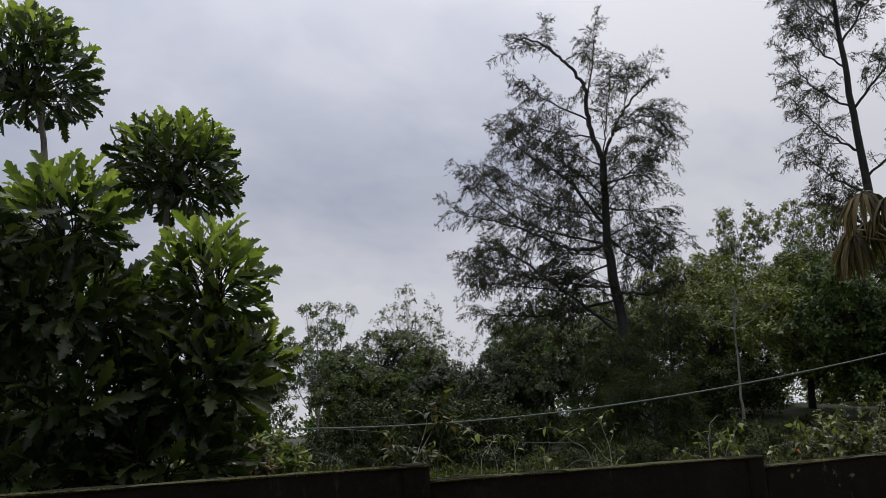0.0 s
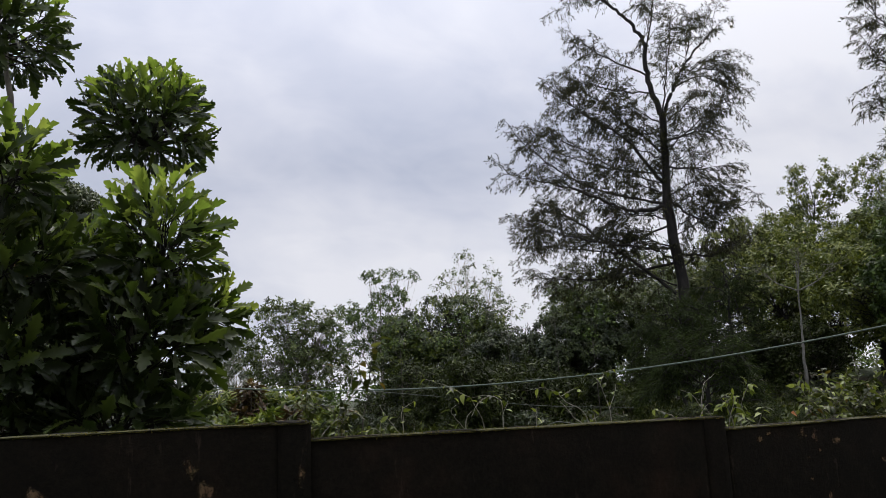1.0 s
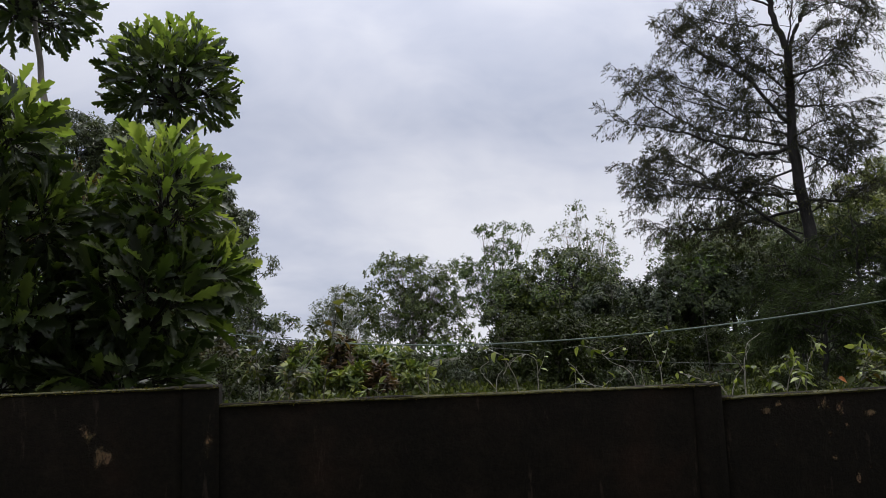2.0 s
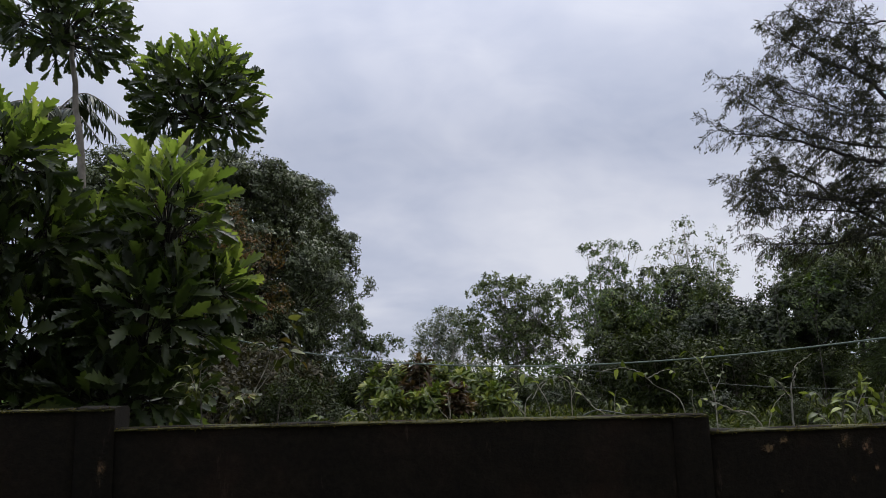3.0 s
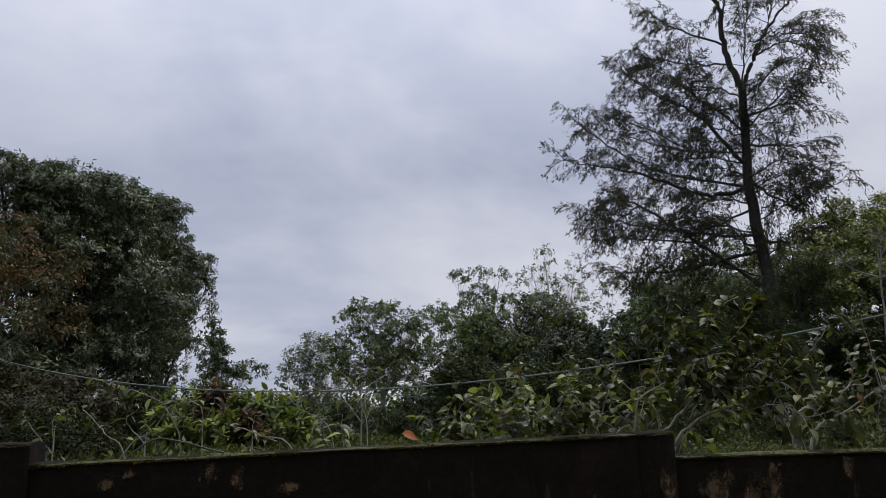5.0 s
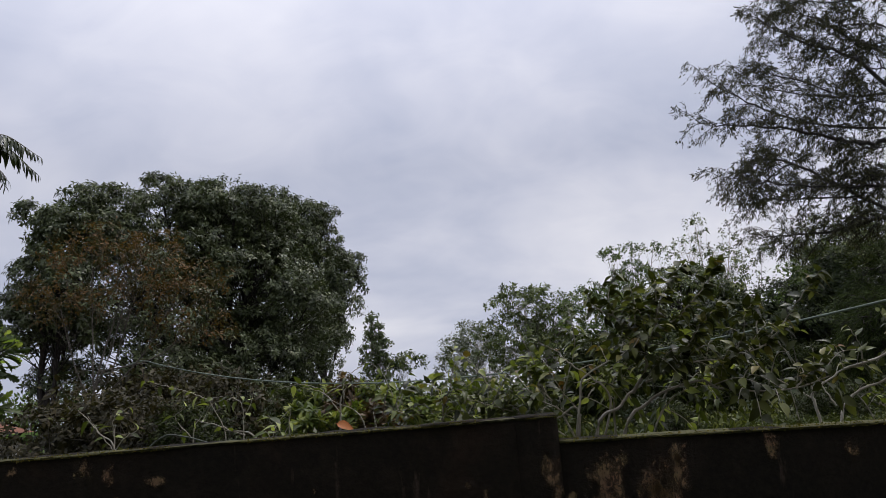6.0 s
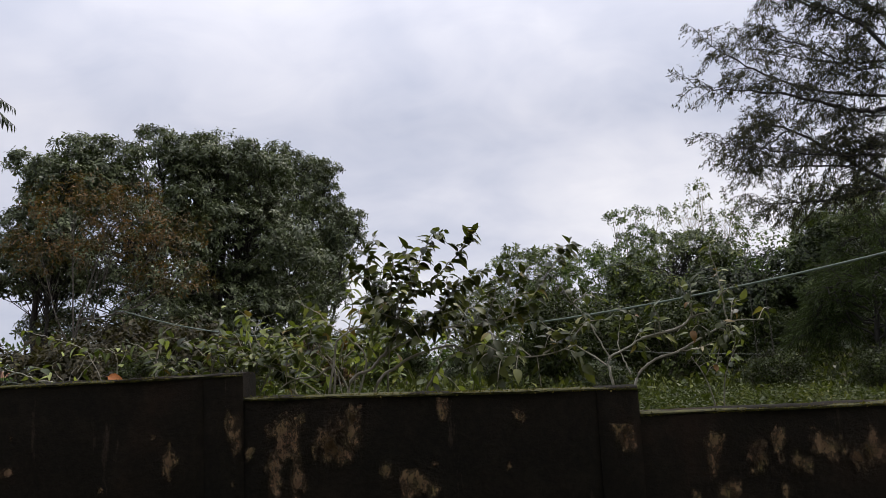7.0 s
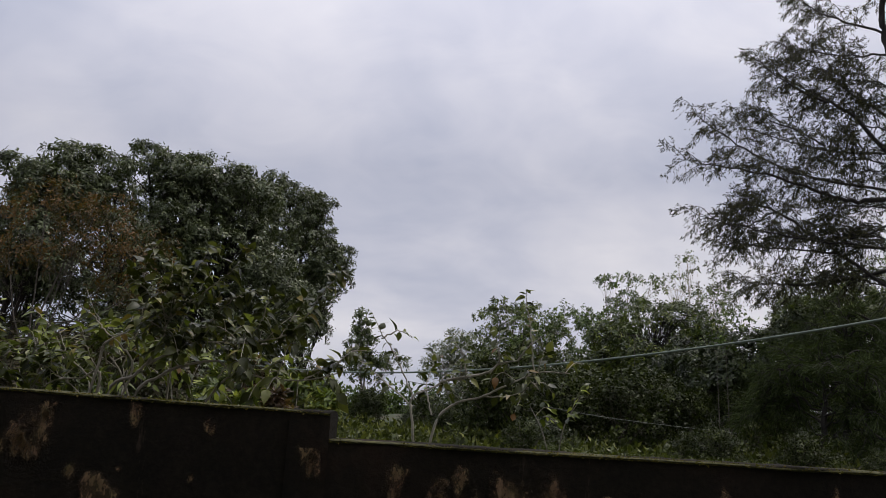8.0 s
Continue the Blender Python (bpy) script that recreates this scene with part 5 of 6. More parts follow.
shrub("guava_shrub", "spreading shrub with dark oval leaves and bent grey branches", [
    [(0.24, 0.92, 0.6), (0.32, 0.9, 1.22), (0.45, 0.9, 1.33), (0.53, 0.9, 1.41), (0.63, 0.9, 1.46), (0.72, 0.9, 1.5), (0.84, 0.9, 1.54), (1.08, 0.9, 1.55), (1.26, 0.9, 1.59)],
    [(0.3, 0.92, 0.6), (0.47, 0.9, 1.21), (0.59, 0.9, 1.33), (0.72, 0.9, 1.4), (0.91, 0.9, 1.44), (1.01, 0.9, 1.39), (1.23, 0.9, 1.36), (1.42, 0.9, 1.36), (1.61, 0.9, 1.41)],
    [(0.53, 0.88, 1.4), (0.61, 0.85, 1.52), (0.62, 0.85, 1.62), (0.68, 0.85, 1.71)]], 81, 0.084, 45, 7, bark=M_PALEBARK, spread=0.28, thick=0.0105, from_part=0.55, gap=0.115, start=0.08, kinds=LEAF_GUAVA, mass=M_GUAVAS, shoots=[
    [(0.68, 0.85, 1.71), (0.73, 0.85, 1.87), (0.78, 0.83, 1.97), (0.83, 0.8, 2.04), (0.9, 0.78, 2.08)],
    [(0.70, 0.85, 1.76), (0.70, 0.8, 1.88), (0.69, 0.75, 2.0)],
    [(0.63, 0.85, 1.66), (0.55, 0.85, 1.76), (0.47, 0.85, 1.83), (0.46, 0.85, 1.96), (0.51, 0.85, 2.08)],
    [(0.47, 0.85, 1.83), (0.38, 0.87, 1.88), (0.34, 0.9, 1.97)],
    [(0.57, 0.85, 1.74), (0.6, 0.88, 1.88), (0.59, 0.9, 2.0)],
    [(0.68, 0.83, 1.71), (0.79, 0.8, 1.78), (0.89, 0.8, 1.86), (0.98, 0.8, 1.95), (1.04, 0.8, 2.03), (1.08, 0.8, 2.08)],
    [(0.72, 0.88, 1.5), (0.83, 0.85, 1.61), (0.93, 0.85, 1.73), (1.03, 0.85, 1.82), (1.13, 0.85, 1.85)],
    [(0.76, 0.87, 1.52), (0.84, 0.85, 1.57), (0.91, 0.85, 1.7), (0.9, 0.85, 1.83)],
    [(0.8, 0.9, 1.53), (0.9, 1.0, 1.62), (0.98, 1.05, 1.72)],
    [(1.08, 0.88, 1.54), (1.15, 0.85, 1.65), (1.19, 0.85, 1.78), (1.24, 0.85, 1.84)],
    [(1.26, 0.9, 1.59), (1.36, 0.9, 1.66), (1.46, 0.85, 1.8), (1.56, 0.8, 1.92), (1.6, 0.78, 1.98)],
    [(1.26, 0.9, 1.59), (1.3, 1.0, 1.72), (1.36, 1.05, 1.85)],
    [(1.08, 0.9, 1.55), (1.18, 1.0, 1.56), (1.35, 1.1, 1.62)],
    [(1.42, 0.9, 1.36), (1.55, 0.95, 1.45), (1.7, 1.0, 1.56)]])
shrub("guava_shrub", "pale-stemmed guava shrub with drooping leaves beside a bent branch", [
    [(0.1, 0.95, 0.6), (0.24, 0.9, 1.37), (0.27, 0.88, 1.5), (0.37, 0.87, 1.56), (0.45, 0.85, 1.6), (0.59, 0.85, 1.66)],
    [(0.1, 0.95, 0.6), (0.41, 0.95, 1.31), (0.33, 0.95, 1.5), (0.25, 0.95, 1.56)],
    [(0.1, 0.95, 0.6), (0.24, 0.95, 1.3), (0.12, 0.95, 1.3), (0.0, 0.95, 1.29), (-0.09, 0.95, 1.24)]], 89, 0.082, 8, 6, bark=M_PALEBARK, spread=0.2, thick=0.008, from_part=0.6, gap=0.24, shoots=[
    [(0.25, 0.95, 1.3), (0.15, 0.95, 1.46), (0.08, 0.95, 1.6)], [(0.2, 0.95, 1.3), (0.02, 1.0, 1.42), (-0.1, 1.05, 1.58)], [(0.15, 0.95, 1.2), (-0.1, 1.05, 1.36), (-0.25, 1.1, 1.52)],
    [(0.25, 0.95, 1.56), (0.15, 0.95, 1.66), (0.05, 0.95, 1.72)], [(0.3, 0.95, 1.4), (0.38, 1.05, 1.5), (0.42, 1.1, 1.62)], [(0.0, 1.0, 1.29), (-0.2, 1.05, 1.38), (-0.38, 1.05, 1.44)]])
shrub("guava_shrub", "arching shrub with pale forked branches and hanging leaves", [
    [(2.05, 1.9, 0.5), (1.97, 1.9, 1.15), (1.96, 1.9, 1.31), (2.09, 1.9, 1.38), (2.19, 1.9, 1.44), (2.33, 1.9, 1.45)],
    [(2.05, 1.9, 0.5), (2.12, 1.9, 1.11), (2.25, 1.9, 1.28), (2.43, 1.9, 1.34), (2.59, 1.9, 1.42), (2.73, 1.9, 1.49), (2.83, 1.9, 1.53), (3.03, 1.9, 1.53)],
    [(2.73, 1.9, 1.48), (2.78, 1.9, 1.45), (2.82, 1.9, 1.41)],
    [(2.19, 1.9, 1.44), (2.45, 1.9, 1.5), (2.55, 1.9, 1.57), (2.67, 1.9, 1.6)]], 82, 0.082, 22, 6, bark=M_PALEBARK, spread=0.22, thick=0.0115, from_part=0.6, start=0.35, gap=0.26, shoots=[
    [(2.79, 1.9, 1.5), (2.77, 1.9, 1.65), (2.75, 1.9, 1.83), (2.72, 1.9, 1.99), (2.71, 1.9, 2.1)],
    [(2.67, 1.9, 1.6), (2.76, 1.9, 1.72), (2.86, 1.9, 1.78)], [(2.55, 1.9, 1.57), (2.52, 1.85, 1.7), (2.45, 1.8, 1.8)],
    [(2.33, 1.9, 1.45), (2.3, 1.85, 1.6), (2.22, 1.8, 1.72)], [(1.97, 1.9, 1.3), (1.85, 1.9, 1.55), (1.72, 1.9, 1.74), (1.64, 1.9, 1.88)],
    [(1.72, 1.9, 1.7), (1.84, 1.9, 1.76), (1.94, 1.9, 1.72)], [(1.97, 1.9, 1.25), (1.7, 1.95, 1.45), (1.5, 1.95, 1.6)], [(2.43, 1.9, 1.34), (2.6, 2.0, 1.35), (2.75, 2.05, 1.4)], [(2.1, 1.9, 1.2), (2.05, 2.0, 1.4), (2.1, 2.1, 1.6)]])
shrub("leafy_shrub", "sprawling leafy shrub with pale bare stems behind the wall", [
    [(0.5, 1.35, 0.5), (0.5, 1.3, 1.3), (0.55, 1.2, 1.5)],
    [(0.5, 1.35, 0.5), (0.8, 1.3, 1.3), (1.2, 1.25, 1.42)],
    [(0.5, 1.35, 0.5), (0.2, 1.35, 1.3), (-0.05, 1.35, 1.55)],
    [(0.5, 1.35, 0.5), (-0.1, 1.4, 1.2), (-0.5, 1.45, 1.5)]], 83, 0.085, 48, 9, bark=M_PALEBARK, spread=0.28, thick=0.0095, from_part=0.5, kinds=[LEAF_SHOOT[0], LEAF_SHOOT[1], LEAF_SHRUB[2]], mass=M_SHOOTS, gap=0.2, shoots=[
    [(0.1, 1.3, 1.4), (0.05, 1.25, 1.62), (-0.05, 1.2, 1.85)], [(0.2, 1.3, 1.4), (0.3, 1.25, 1.7), (0.28, 1.2, 1.92)], [(0.5, 1.25, 1.45), (0.6, 1.2, 1.75), (0.72, 1.2, 2.0)], [(-0.2, 1.35, 1.45), (-0.3, 1.3, 1.62), (-0.42, 1.25, 1.74)], [(0.8, 1.3, 1.35), (0.95, 1.25, 1.6), (1.1, 1.2, 1.85)]])
shrub("leafy_shrub", "low leafy shrub with pale greyish leaves behind the wall", [
    [(-0.6, 1.1, 0.5), (-0.55, 1.1, 1.15), (-0.5, 1.05, 1.45)], [(-0.6, 1.1, 0.5), (-0.75, 1.1, 1.15), (-0.85, 1.1, 1.35)], [(-0.6, 1.1, 0.5), (-0.3, 1.1, 1.1), (-0.15, 1.1, 1.4)]], 84, 0.075, 38, 9, kinds=[LEAF_SHOOT[0], LEAF_SHRUB[1], LEAF_SHOOT[2]], spread=0.24, from_part=0.6, gap=0.22, shoots=[
    [(-0.5, 1.05, 1.4), (-0.45, 1.0, 1.55), (-0.42, 0.95, 1.72)], [(-0.75, 1.1, 1.2), (-0.85, 1.05, 1.4), (-0.78, 1.0, 1.62)], [(-0.3, 1.1, 1.2), (-0.2, 1.0, 1.45), (-0.1, 0.95, 1.6)]])
for i, (wide, stem, leafed) in enumerate([
    (0.17, [(-2.9, 4.1, 0.5), (-2.7, 4.1, 1.2), (-2.85, 4.1, 1.6)], [[(-2.85, 4.1, 1.6), (-2.98, 4.1, 1.67), (-3.2, 4.0, 1.76), (-3.45, 4.0, 1.84)], [(-2.8, 4.1, 1.5), (-2.68, 4.1, 1.6), (-2.55, 4.1, 1.62)]]),
    (0.16, [(-2.5, 4.0, 0.5), (-2.5, 4.0, 1.3), (-2.5, 4.0, 1.5)], [[(-2.5, 4.0, 1.5), (-2.54, 4.0, 1.58), (-2.7, 4.0, 1.63), (-2.88, 4.0, 1.61)], [(-2.5, 4.0, 1.4), (-2.42, 4.0, 1.55), (-2.4, 4.0, 1.64)]]),
    (0.17, [(-2.98, 4.0, 0.5), (-2.98, 4.0, 1.29), (-2.9, 4.0, 1.46)], [[(-2.9, 4.0, 1.4), (-2.8, 4.0, 1.56), (-2.7, 4.0, 1.6)], [(-2.98, 4.0, 1.25), (-3.15, 4.0, 1.46), (-3.05, 4.0, 1.56)]]),
    (0.17, [(-1.3, 4.0, 0.5), (-1.35, 4.0, 1.29), (-1.65, 4.0, 1.52)], [[(-1.65, 4.0, 1.52), (-1.76, 4.0, 1.63), (-1.95, 4.0, 1.69), (-2.18, 4.0, 1.66)], [(-1.7, 4.0, 1.58), (-1.5, 4.0, 1.66), (-1.4, 4.0, 1.62)]]),
    (0.17, [(-1.0, 4.0, 0.5), (-1.01, 4.0, 1.28), (-1.04, 4.0, 1.5)], [[(-1.04, 4.0, 1.45), (-1.13, 4.0, 1.71), (-1.25, 4.0, 1.84)], [(-1.13, 4.0, 1.71), (-1.05, 4.0, 1.84), (-0.92, 4.0, 1.88)], [(-1.02, 4.0, 1.4), (-0.93, 4.0, 1.58), (-0.9, 4.0, 1.7)]]),
    (0.15, [(-2.06, 4.0, 0.5), (-2.06, 4.0, 1.15), (-2.06, 4.0, 1.3)], [[(-2.06, 4.0, 1.2), (-2.06, 4.0, 1.35), (-2.04, 4.0, 1.46)]]),
    (0.15, [(-1.23, 4.0, 0.5), (-1.23, 4.0, 1.15), (-1.24, 4.0, 1.3)], [[(-1.24, 4.0, 1.2), (-1.25, 4.0, 1.34), (-1.24, 4.0, 1.45)]]),
    (0.14, [(-3.75, 4.0, 0.5), (-3.74, 4.0, 1.3), (-3.73, 4.0, 1.45)], [[(-3.74, 4.0, 1.3), (-3.75, 4.0, 1.5), (-3.6, 4.0, 1.6)], [(-3.74, 4.0, 1.2), (-3.9, 4.0, 1.4), (-4.0, 4.0, 1.56)]]),
    (0.12, [(-1.5, 1.6, 0.5), (-1.7, 1.6, 1.25), (-1.93, 1.6, 1.36)], [[(-1.8, 1.6, 1.32), (-2.0, 1.6, 1.4), (-2.12, 1.6, 1.44)], [(-1.65, 1.6, 1.2), (-1.6, 1.6, 1.36), (-1.5, 1.6, 1.46)]]),
    (0.12, [(-2.6, 1.8, 0.5), (-2.72, 1.8, 1.25), (-2.84, 1.8, 1.4)], [[(-2.84, 1.8, 1.4), (-2.92, 1.8, 1.5), (-2.98, 1.8, 1.56)], [(-2.75, 1.8, 1.25), (-2.66, 1.8, 1.36), (-2.58, 1.8, 1.4)]]),
    (0.12, [(-1.25, 2.0, 0.5), (-1.25, 2.0, 1.4), (-1.19, 2.0, 1.6)], [[(-1.22, 2.0, 1.5), (-1.2, 2.0, 1.64), (-1.05, 2.0, 1.74)], [(-1.24, 2.0, 1.4), (-1.36, 2.0, 1.55), (-1.5, 2.0, 1.6)]])]):
    shrub("tall_shoot", "pale leafy shoot with drooping leaves on a bent stem", [stem], 160 + i, 0.75 * wide, 0, 6, bark=M_PALEBARK, spread=0.2, thick=0.009, gap=0.5, start=0.2, shoots=leafed, pale=True)
shrub("slender_shrub", "slender shoot with a few large dark leaves on a thin stem", [
    [(-5.02, 1.1, 0.6), (-4.99, 1.1, 1.4), (-4.92, 1.1, 1.7)]], 87, 0.12, 0, 5, bark=M_TWIG, thick=0.006, gap=0.22, start=0.1, kinds=LEAF_GUAVA, shoots=[
    [(-4.93, 1.1, 1.72), (-4.91, 1.1, 1.88), (-4.87, 1.1, 2.02), (-4.83, 1.1, 2.1)], [(-4.95, 1.1, 1.7), (-4.99, 1.12, 1.84), (-4.98, 1.12, 1.95)]])
shrub("bare_branch", "pale bare forked branch with a few leaves", [
    [(-5.45, 1.1, 0.6), (-5.32, 1.1, 1.3), (-5.16, 1.1, 1.52), (-5.03, 1.1, 1.7), (-4.97, 1.1, 1.84)],
    [(-5.16, 1.1, 1.52), (-5.06, 1.12, 1.74), (-5.04, 1.12, 1.86)]], 187, 0.08, 2, 4, bark=M_PALEBARK, spread=0.14, thick=0.0055, from_part=0.85)
shrub("small_plant", "small plant with pale drooping leaves against the wall", [[(-5.4, 0.9, 0.7), (-5.4, 0.9, 1.45), (-5.45, 0.9, 1.6)], [(-5.4, 0.9, 0.7), (-5.25, 0.85, 1.4), (-5.15, 0.85, 1.5)]], 88, 0.058, 24, 8, spread=0.22, thick=0.007, from_part=0.6)
for i, (x, y, z, n) in enumerate([(-4.5, 2.4, 1.42, 6), (-0.35, 2.6, 1.5, 8), (0.1, 2.9, 1.62, 8), (-1.5, 1.05, 1.36, 4), (3.2, 3.2, 1.4, 7)]):
    shrub("leafy_shoot", "leafy shoot just rising above the mossy wall", [[(x - 0.1, y, 0.55), (x - 0.05, y, z - 0.3), (x + 0.1, y, z)], [(x - 0.1, y, 0.55), (x - 0.2, y, z - 0.35), (x - 0.32, y + 0.05, z - 0.1)]], 90 + i, 0.085, n, 7, spread=0.2, from_part=0.6, pale=True)
ol = tagged(new("dying_leaf", mesh("dying_leaf", *OVATE, M_ORANGE, True)), "single orange dying leaf on a shrub", "leaf")
ol.matrix_world = orient((-1.12, 1.0, 1.36), (1, -0.1, -0.15), (0, -0.75, 0.6), 0.105)

# ---------------------------------------------------------------- palms


def frond(rows, leaflets, length, mat_, root, seed, hang=0.6, name="frond"):
    rng = np.random.default_rng(seed)
    w = bend(rows, 10)
    t = unit(np.gradient(w, axis=0))
    idx = np.linspace(3, len(w) - 1, leaflets).astype(int)
    side = unit(np.cross(t[idx], (0, 0, 1.0)))
    parts = []
    for sgn in (-1, 1):
        way = unit(sgn * side + 0.7 * t[idx] + (0, 0, -hang) + rng.normal(0, 0.12, side.shape))
        parts.append(scatter(STRAP, w[idx], way, np.tile((0.0, 0.05, 1.0), (len(idx), 1)) + rng.normal(0, 0.2, side.shape), length * rng.uniform(0.7, 1.1, len(idx)) * np.sin(np.linspace(0.7, 2.7, len(idx)))))
    fr = child(name, mesh(name, *join(parts), mat_), root)
    child("rachis", mesh("rachis", *tube(w, np.linspace(0.03, 0.008, len(w)), 5), M_GREYBARK, True), fr)


areca = thing("areca_palm", (-13.6, 16.4, -1.5), "slender areca palm with drooping dark fronds", "palm tree")
child("trunk", mesh("trunk", *tube(bend([(0, 0, -0.3), (0.1, 0, 5), (0, 0, 10.6)], 6), np.linspace(0.1, 0.06, 13), 8), M_GREYBARK, True), areca)
for i in range(9):
    a = 0.7 * i + 0.2
    up = 1.3 - 0.28 * i
    frond([(0, 0, 10.5), (0.8 * math.cos(a), 0.8 * math.sin(a), 10.8 + 0.3 * up), (1.9 * math.cos(a), 1.9 * math.sin(a), 9.9 + 0.45 * up)], 30, 0.6, M_PALM, areca, 120 + i, 0.7)
fan = thing("fan_palm", (15.2, 9.6, 0.6), "fan palm with browning drooping leaves", "palm tree")
child("trunk", mesh("trunk", *tube(bend([(0, 0, -0.3), (0, 0.1, 3), (0.1, 0, 6.2)], 6), np.linspace(0.2, 0.16, 13), 9), M_BARK, True), fan)
for i in range(10):
    a = 0.63 * i
    lift = 1.4 - 0.3 * (i % 5)
    hub = np.array([1.1 * math.cos(a), 1.1 * math.sin(a), 6.2 + lift])
    rng = np.random.default_rng(140 + i)
    n = 34
    ang = np.linspace(-1.9, 1.9, n)
    out = np.array([math.cos(a), math.sin(a), 0.0])
    sid = np.array([-math.sin(a), math.cos(a), 0.0])
    way = unit(np.cos(ang)[:, None] * out + np.sin(ang)[:, None] * sid + np.array([0, 0, -0.45]) + rng.normal(0, 0.08, (n, 3)))
    leaf = child("fan_leaf", mesh("fan_leaf", *scatter((STRAP[0] * (0.6, 1, 1.6), STRAP[1]), np.tile(hub, (n, 1)), way, np.tile((0.0, 0.02, 1.0), (n, 1)), 1.35 * rng.uniform(0.85, 1.1, n)), M_DRY), fan)
    child("stalk", mesh("stalk", *tube(bend([(0.05, 0, 6.1), hub * (0.5, 0.5, 1.0) + (0, 0, 0.1 * lift - 0.2), hub], 4), 0.025, 5), M_GREYBARK, True), leaf)

# ---------------------------------------------------------------- tiled house down the slope
HX, HY = -16.6, 18.6
house = thing("house", (HX - 4.2, HY + 3.6, -2.15), "low white house with a red clay tile roof and green eaves", "house")


def box(name, x0, x1, y0, y1, z0, z1, mat, parent, label=""):
    b = bmesh.new()
    bmesh.ops.create_cube(b, size=1.0, matrix=Matrix.Translation(((x0 + x1) / 2, (y0 + y1) / 2, (z0 + z1) / 2)) @ Matrix.Diagonal((x1 - x0, y1 - y0, z1 - z0, 1)))
    bmesh.ops.bevel(b, geom=b.edges[:], offset=min(0.012, 0.2 * min(x1 - x0, y1 - y0, z1 - z0)), segments=1, affect="EDGES")
    out = bpy.data.meshes.new(name)
    b.to_mesh(out)
    b.free()
    out.materials.append(mat)
    return child(name, out, parent, label)


box("wall", -3.8, 3.8, -3.1, 3.1, 0.0, 3.45, M_WHITE, house)
box("fascia", -4.2, 4.2, -3.62, -3.58, 3.4, 3.55, M_GREEN, house, "green eaves board")
box("fascia", 4.18, 4.22, -3.6, 3.6, 3.4, 3.55, M_GREEN, house, "green eaves board")
for wx in (-2.2, 2.4):
    win = box("window", wx - 0.6, wx + 0.6, -3.14, -3.09, 1.2, 2.5, M_GLASS_DARK, house)
    box("frame", wx - 0.66, wx + 0.66, -3.16, -3.13, 2.5, 2.58, M_WHITE, win)
    box("sill", wx - 0.68, wx + 0.68, -3.2, -3.1, 1.12, 1.2, M_WHITE, win)
door = box("door", -0.4, 0.5, -3.14, -3.09, 0.0, 2.1, M_BARK, house)
hv = np.array([(-4.2, -3.6, 3.5), (4.2, -3.6, 3.5), (4.2, 3.6, 3.5), (-4.2, 3.6, 3.5), (-1.2, 0, 5.1), (1.2, 0, 5.1)], float)
b = bmesh.new()
vs = [b.verts.new(v) for v in hv]
for f in ((0, 1, 5, 4), (2, 3, 4, 5), (1, 2, 5), (3, 0, 4), (3, 2, 1, 0)):
    b.faces.new([vs[i] for i in f])
roof_me = bpy.data.meshes.new("roof")
b.to_mesh(roof_me)
b.free()
roof_me.materials.append(M_TILE)
roof = child("roof", roof_me, house, "hipped red clay tile roof")
tile_v, tile_f = [], []
for j in range(7):
    a = math.pi * j / 6
    for y in (0.0, 0.36):
        tile_v.append((0.12 * math.cos(a), y, 0.045 * math.sin(a) + 0.015 - 0.03 * (y > 0)))
for j in range(6):
    tile_f.append((2 * j, 2 * j + 1, 2 * j + 3, 2 * j + 2))
TILE = mesh("tile", tile_v, tile_f, M_TILE, True)
slope_y, slope_x = math.atan2(1.6, 3.6), math.atan2(1.6, 3.0)
for row in range(11):
    s0 = row / 11
    half = 4.15 - 3.0 * s0
    for c in range(int(half * 2 / 0.25)):
        x = -half + 0.25 * c + 0.12
        if x < -0.2:
            continue
        child("tile", TILE, roof).matrix_basis = Matrix.Translation((x, -3.6 + 3.6 * s0, 3.5 + 1.6 * s0 + 0.01)) @ Euler((slope_y, 0, 0)).to_matrix().to_4x4() @ Matrix.Diagonal((1, 1.05, 1, 1))

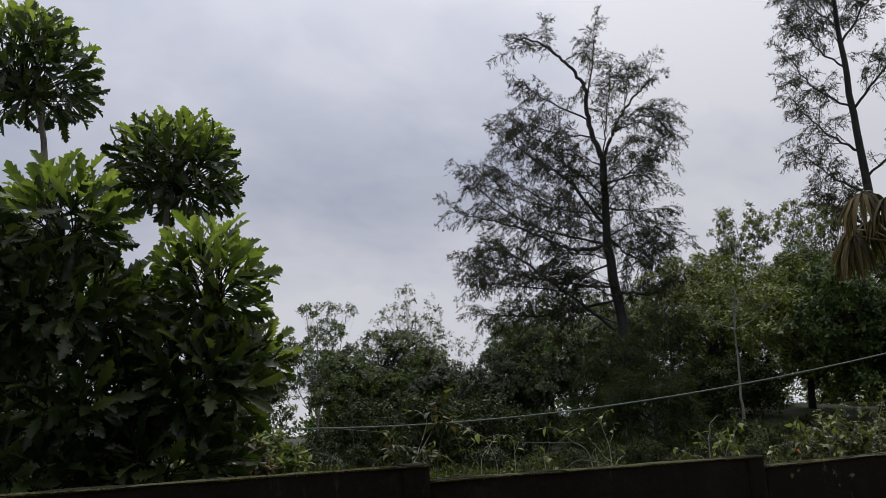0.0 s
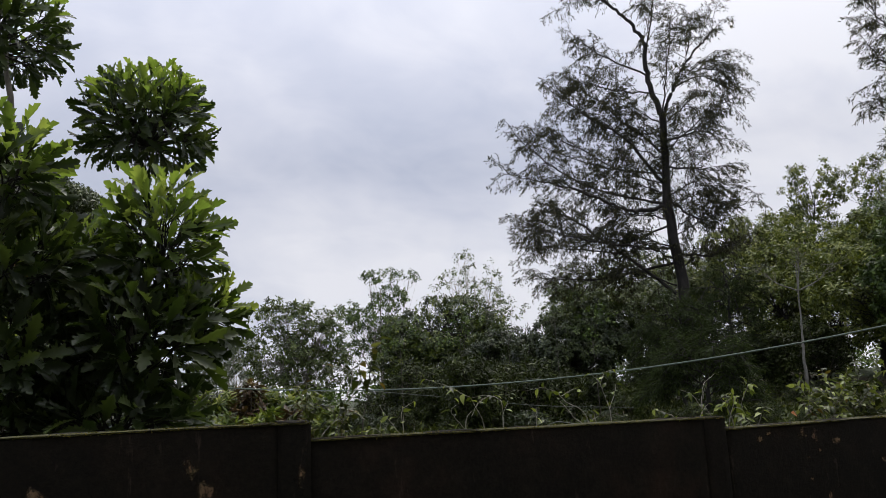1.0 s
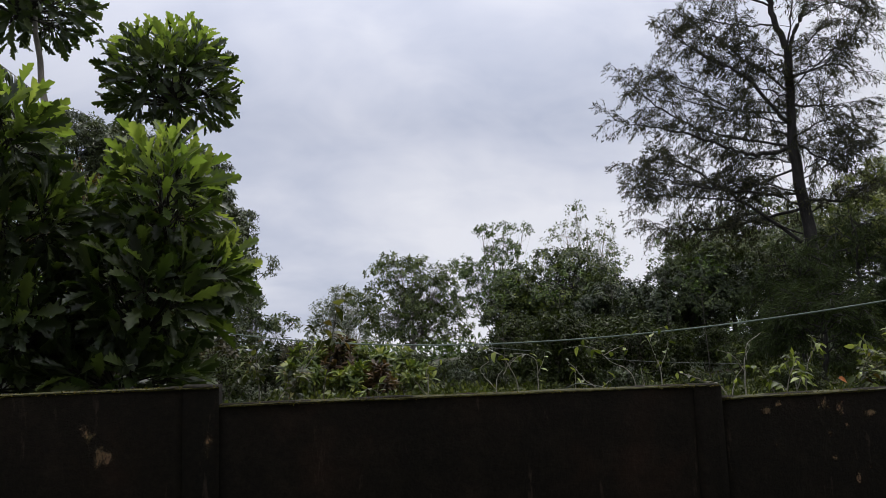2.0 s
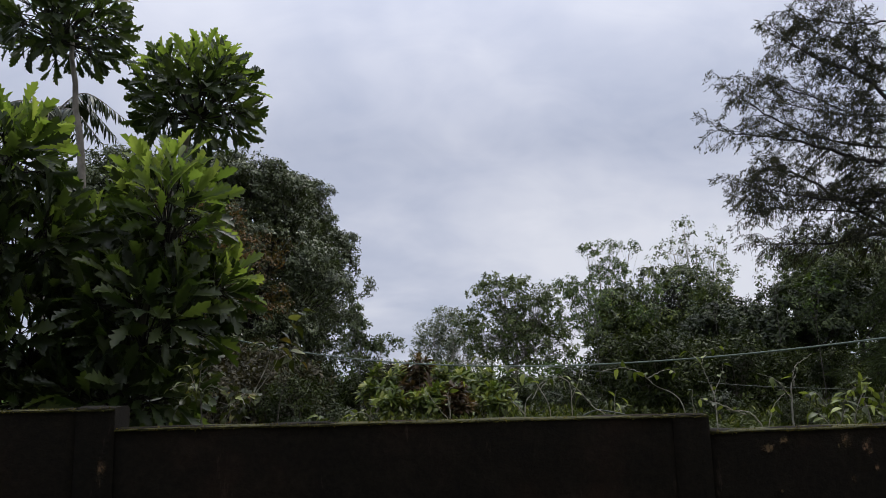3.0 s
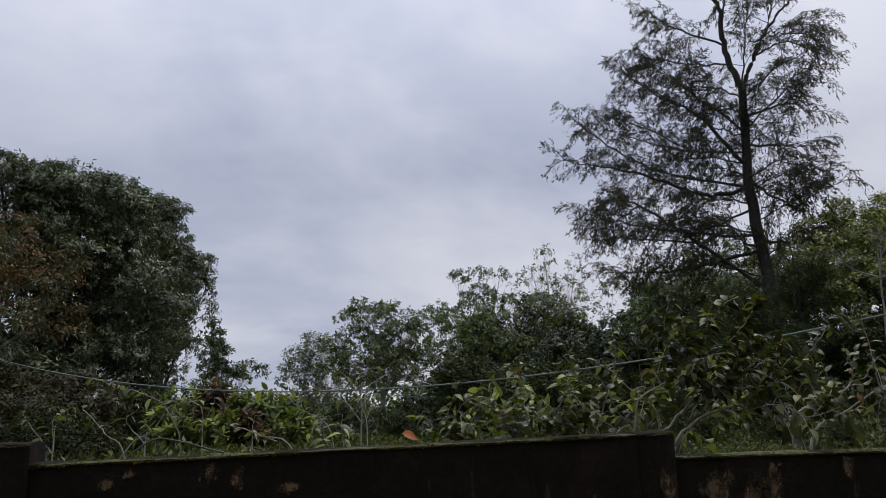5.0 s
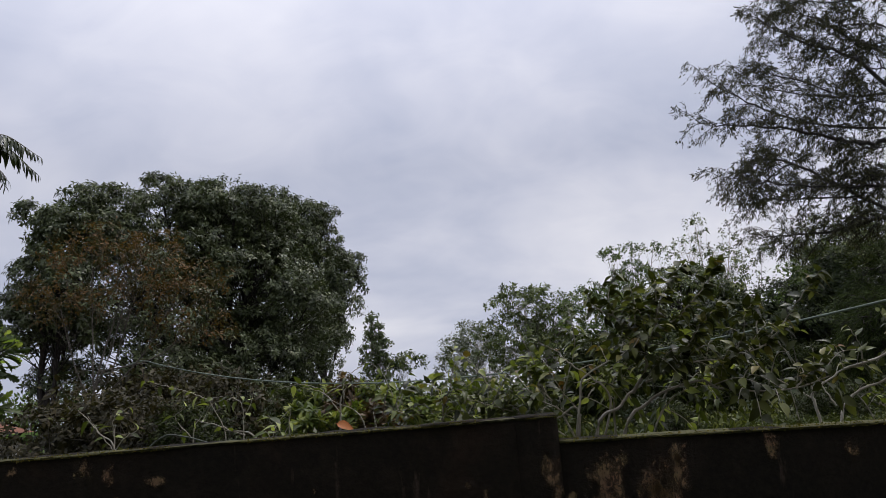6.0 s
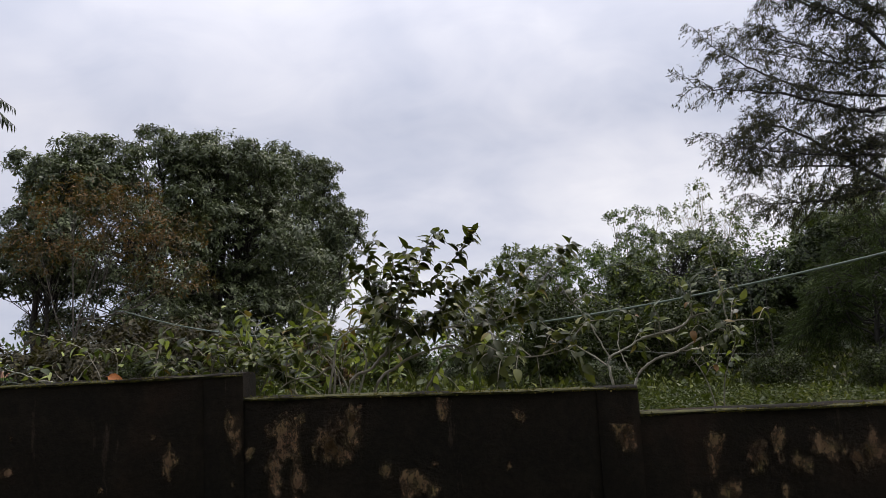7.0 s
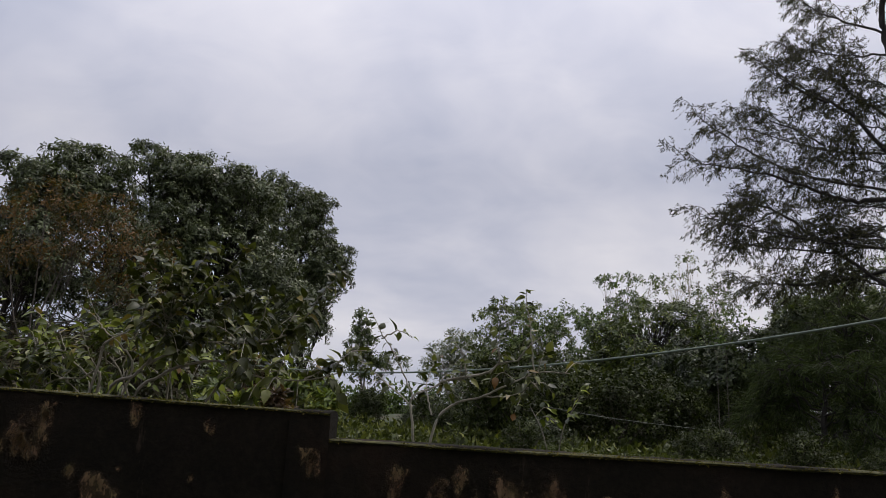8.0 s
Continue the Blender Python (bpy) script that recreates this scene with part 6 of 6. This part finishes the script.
# ---------------------------------------------------------------- far woods and weeds
rng = np.random.default_rng(200)
far_parts = []
for i in range(70):
    x = -150 + 300 * i / 69 + rng.normal(0, 2)
    y = 125 + rng.uniform(0, 40) - 0.12 * abs(x)
    h = rng.uniform(4, 7) + (5 * smooth(25, 70, x)) + (4 * smooth(20, 70, -x))
    pos, out, _ = clumps((x, y, h * 0.45 - 1.5), (5.5, 3.0, h * 0.55), 110, 0.7, 5, rng)
    far_parts.append(scatter(DIAMOND, pos, unit(out + rng.normal(0, 0.6, out.shape)), unit(rng.normal(0, 0.5, out.shape) + (0, 0, 1)), 1.1 * rng.uniform(0.7, 1.2, len(pos))))
tagged(new("far_woods", mesh("far_woods", *join(far_parts), M_WOODS)), "distant line of green woods", "woods", kind="stuff")

cnt = 52000
wx_, wy_ = rng.uniform(-18, 20, cnt), 0.25 + 24 * rng.random(cnt) ** 1.3
wz_ = ground_z(wx_, wy_)
tall = np.array([0.6 + 0.6 * noise.noise(Vector((x * 0.8, y * 0.8, 3.0))) for x, y in zip(wx_, wy_)])
way = unit(rng.normal(0, 0.5, (cnt, 3)) + (0, 0, 0.4))
pos = np.stack([wx_, wy_, wz_ + rng.random(cnt) * (0.2 + 0.02 * wy_) * tall], -1)
tagged(new("weeds", mesh("weeds", *scatter(DIAMOND, pos, way, rng.normal(size=(cnt, 3)), (0.08 + 0.006 * wy_) * rng.uniform(0.5, 1.3, cnt)), M_WEED)), "low green weeds and grass behind the wall", "weeds", kind="stuff")

# taller fresh weeds in drifts close behind the wall
cnt = 6500
wx_, wy_ = np.where(rng.random(cnt) < 0.35, rng.uniform(-2.6, 0.2, cnt), rng.uniform(3.2, 10.5, cnt)), rng.uniform(3.6, 9.0, cnt)
drift = np.array([noise.noise(Vector((x * 0.55, y * 0.5, 11.0))) for x, y in zip(wx_, wy_)])
keep = drift > -0.1
wx_, wy_, drift = wx_[keep], wy_[keep], drift[keep]
top = 0.3 + 0.55 * drift.clip(0, 0.6)
sprig = np.stack([wx_, wy_, ground_z(wx_, wy_) + top * rng.random(len(wx_)) ** 0.5], -1)
tagged(new("tall_weeds", mesh("tall_weeds", *whorls(sprig, unit(rng.normal(0, 0.35, sprig.shape) + (0, 0, 1.0)), 7, 0.05, 0.085, LANCE, rng, 0.15), M_FERN)), "drifts of fresh green weeds close behind the wall", "weeds", kind="stuff")
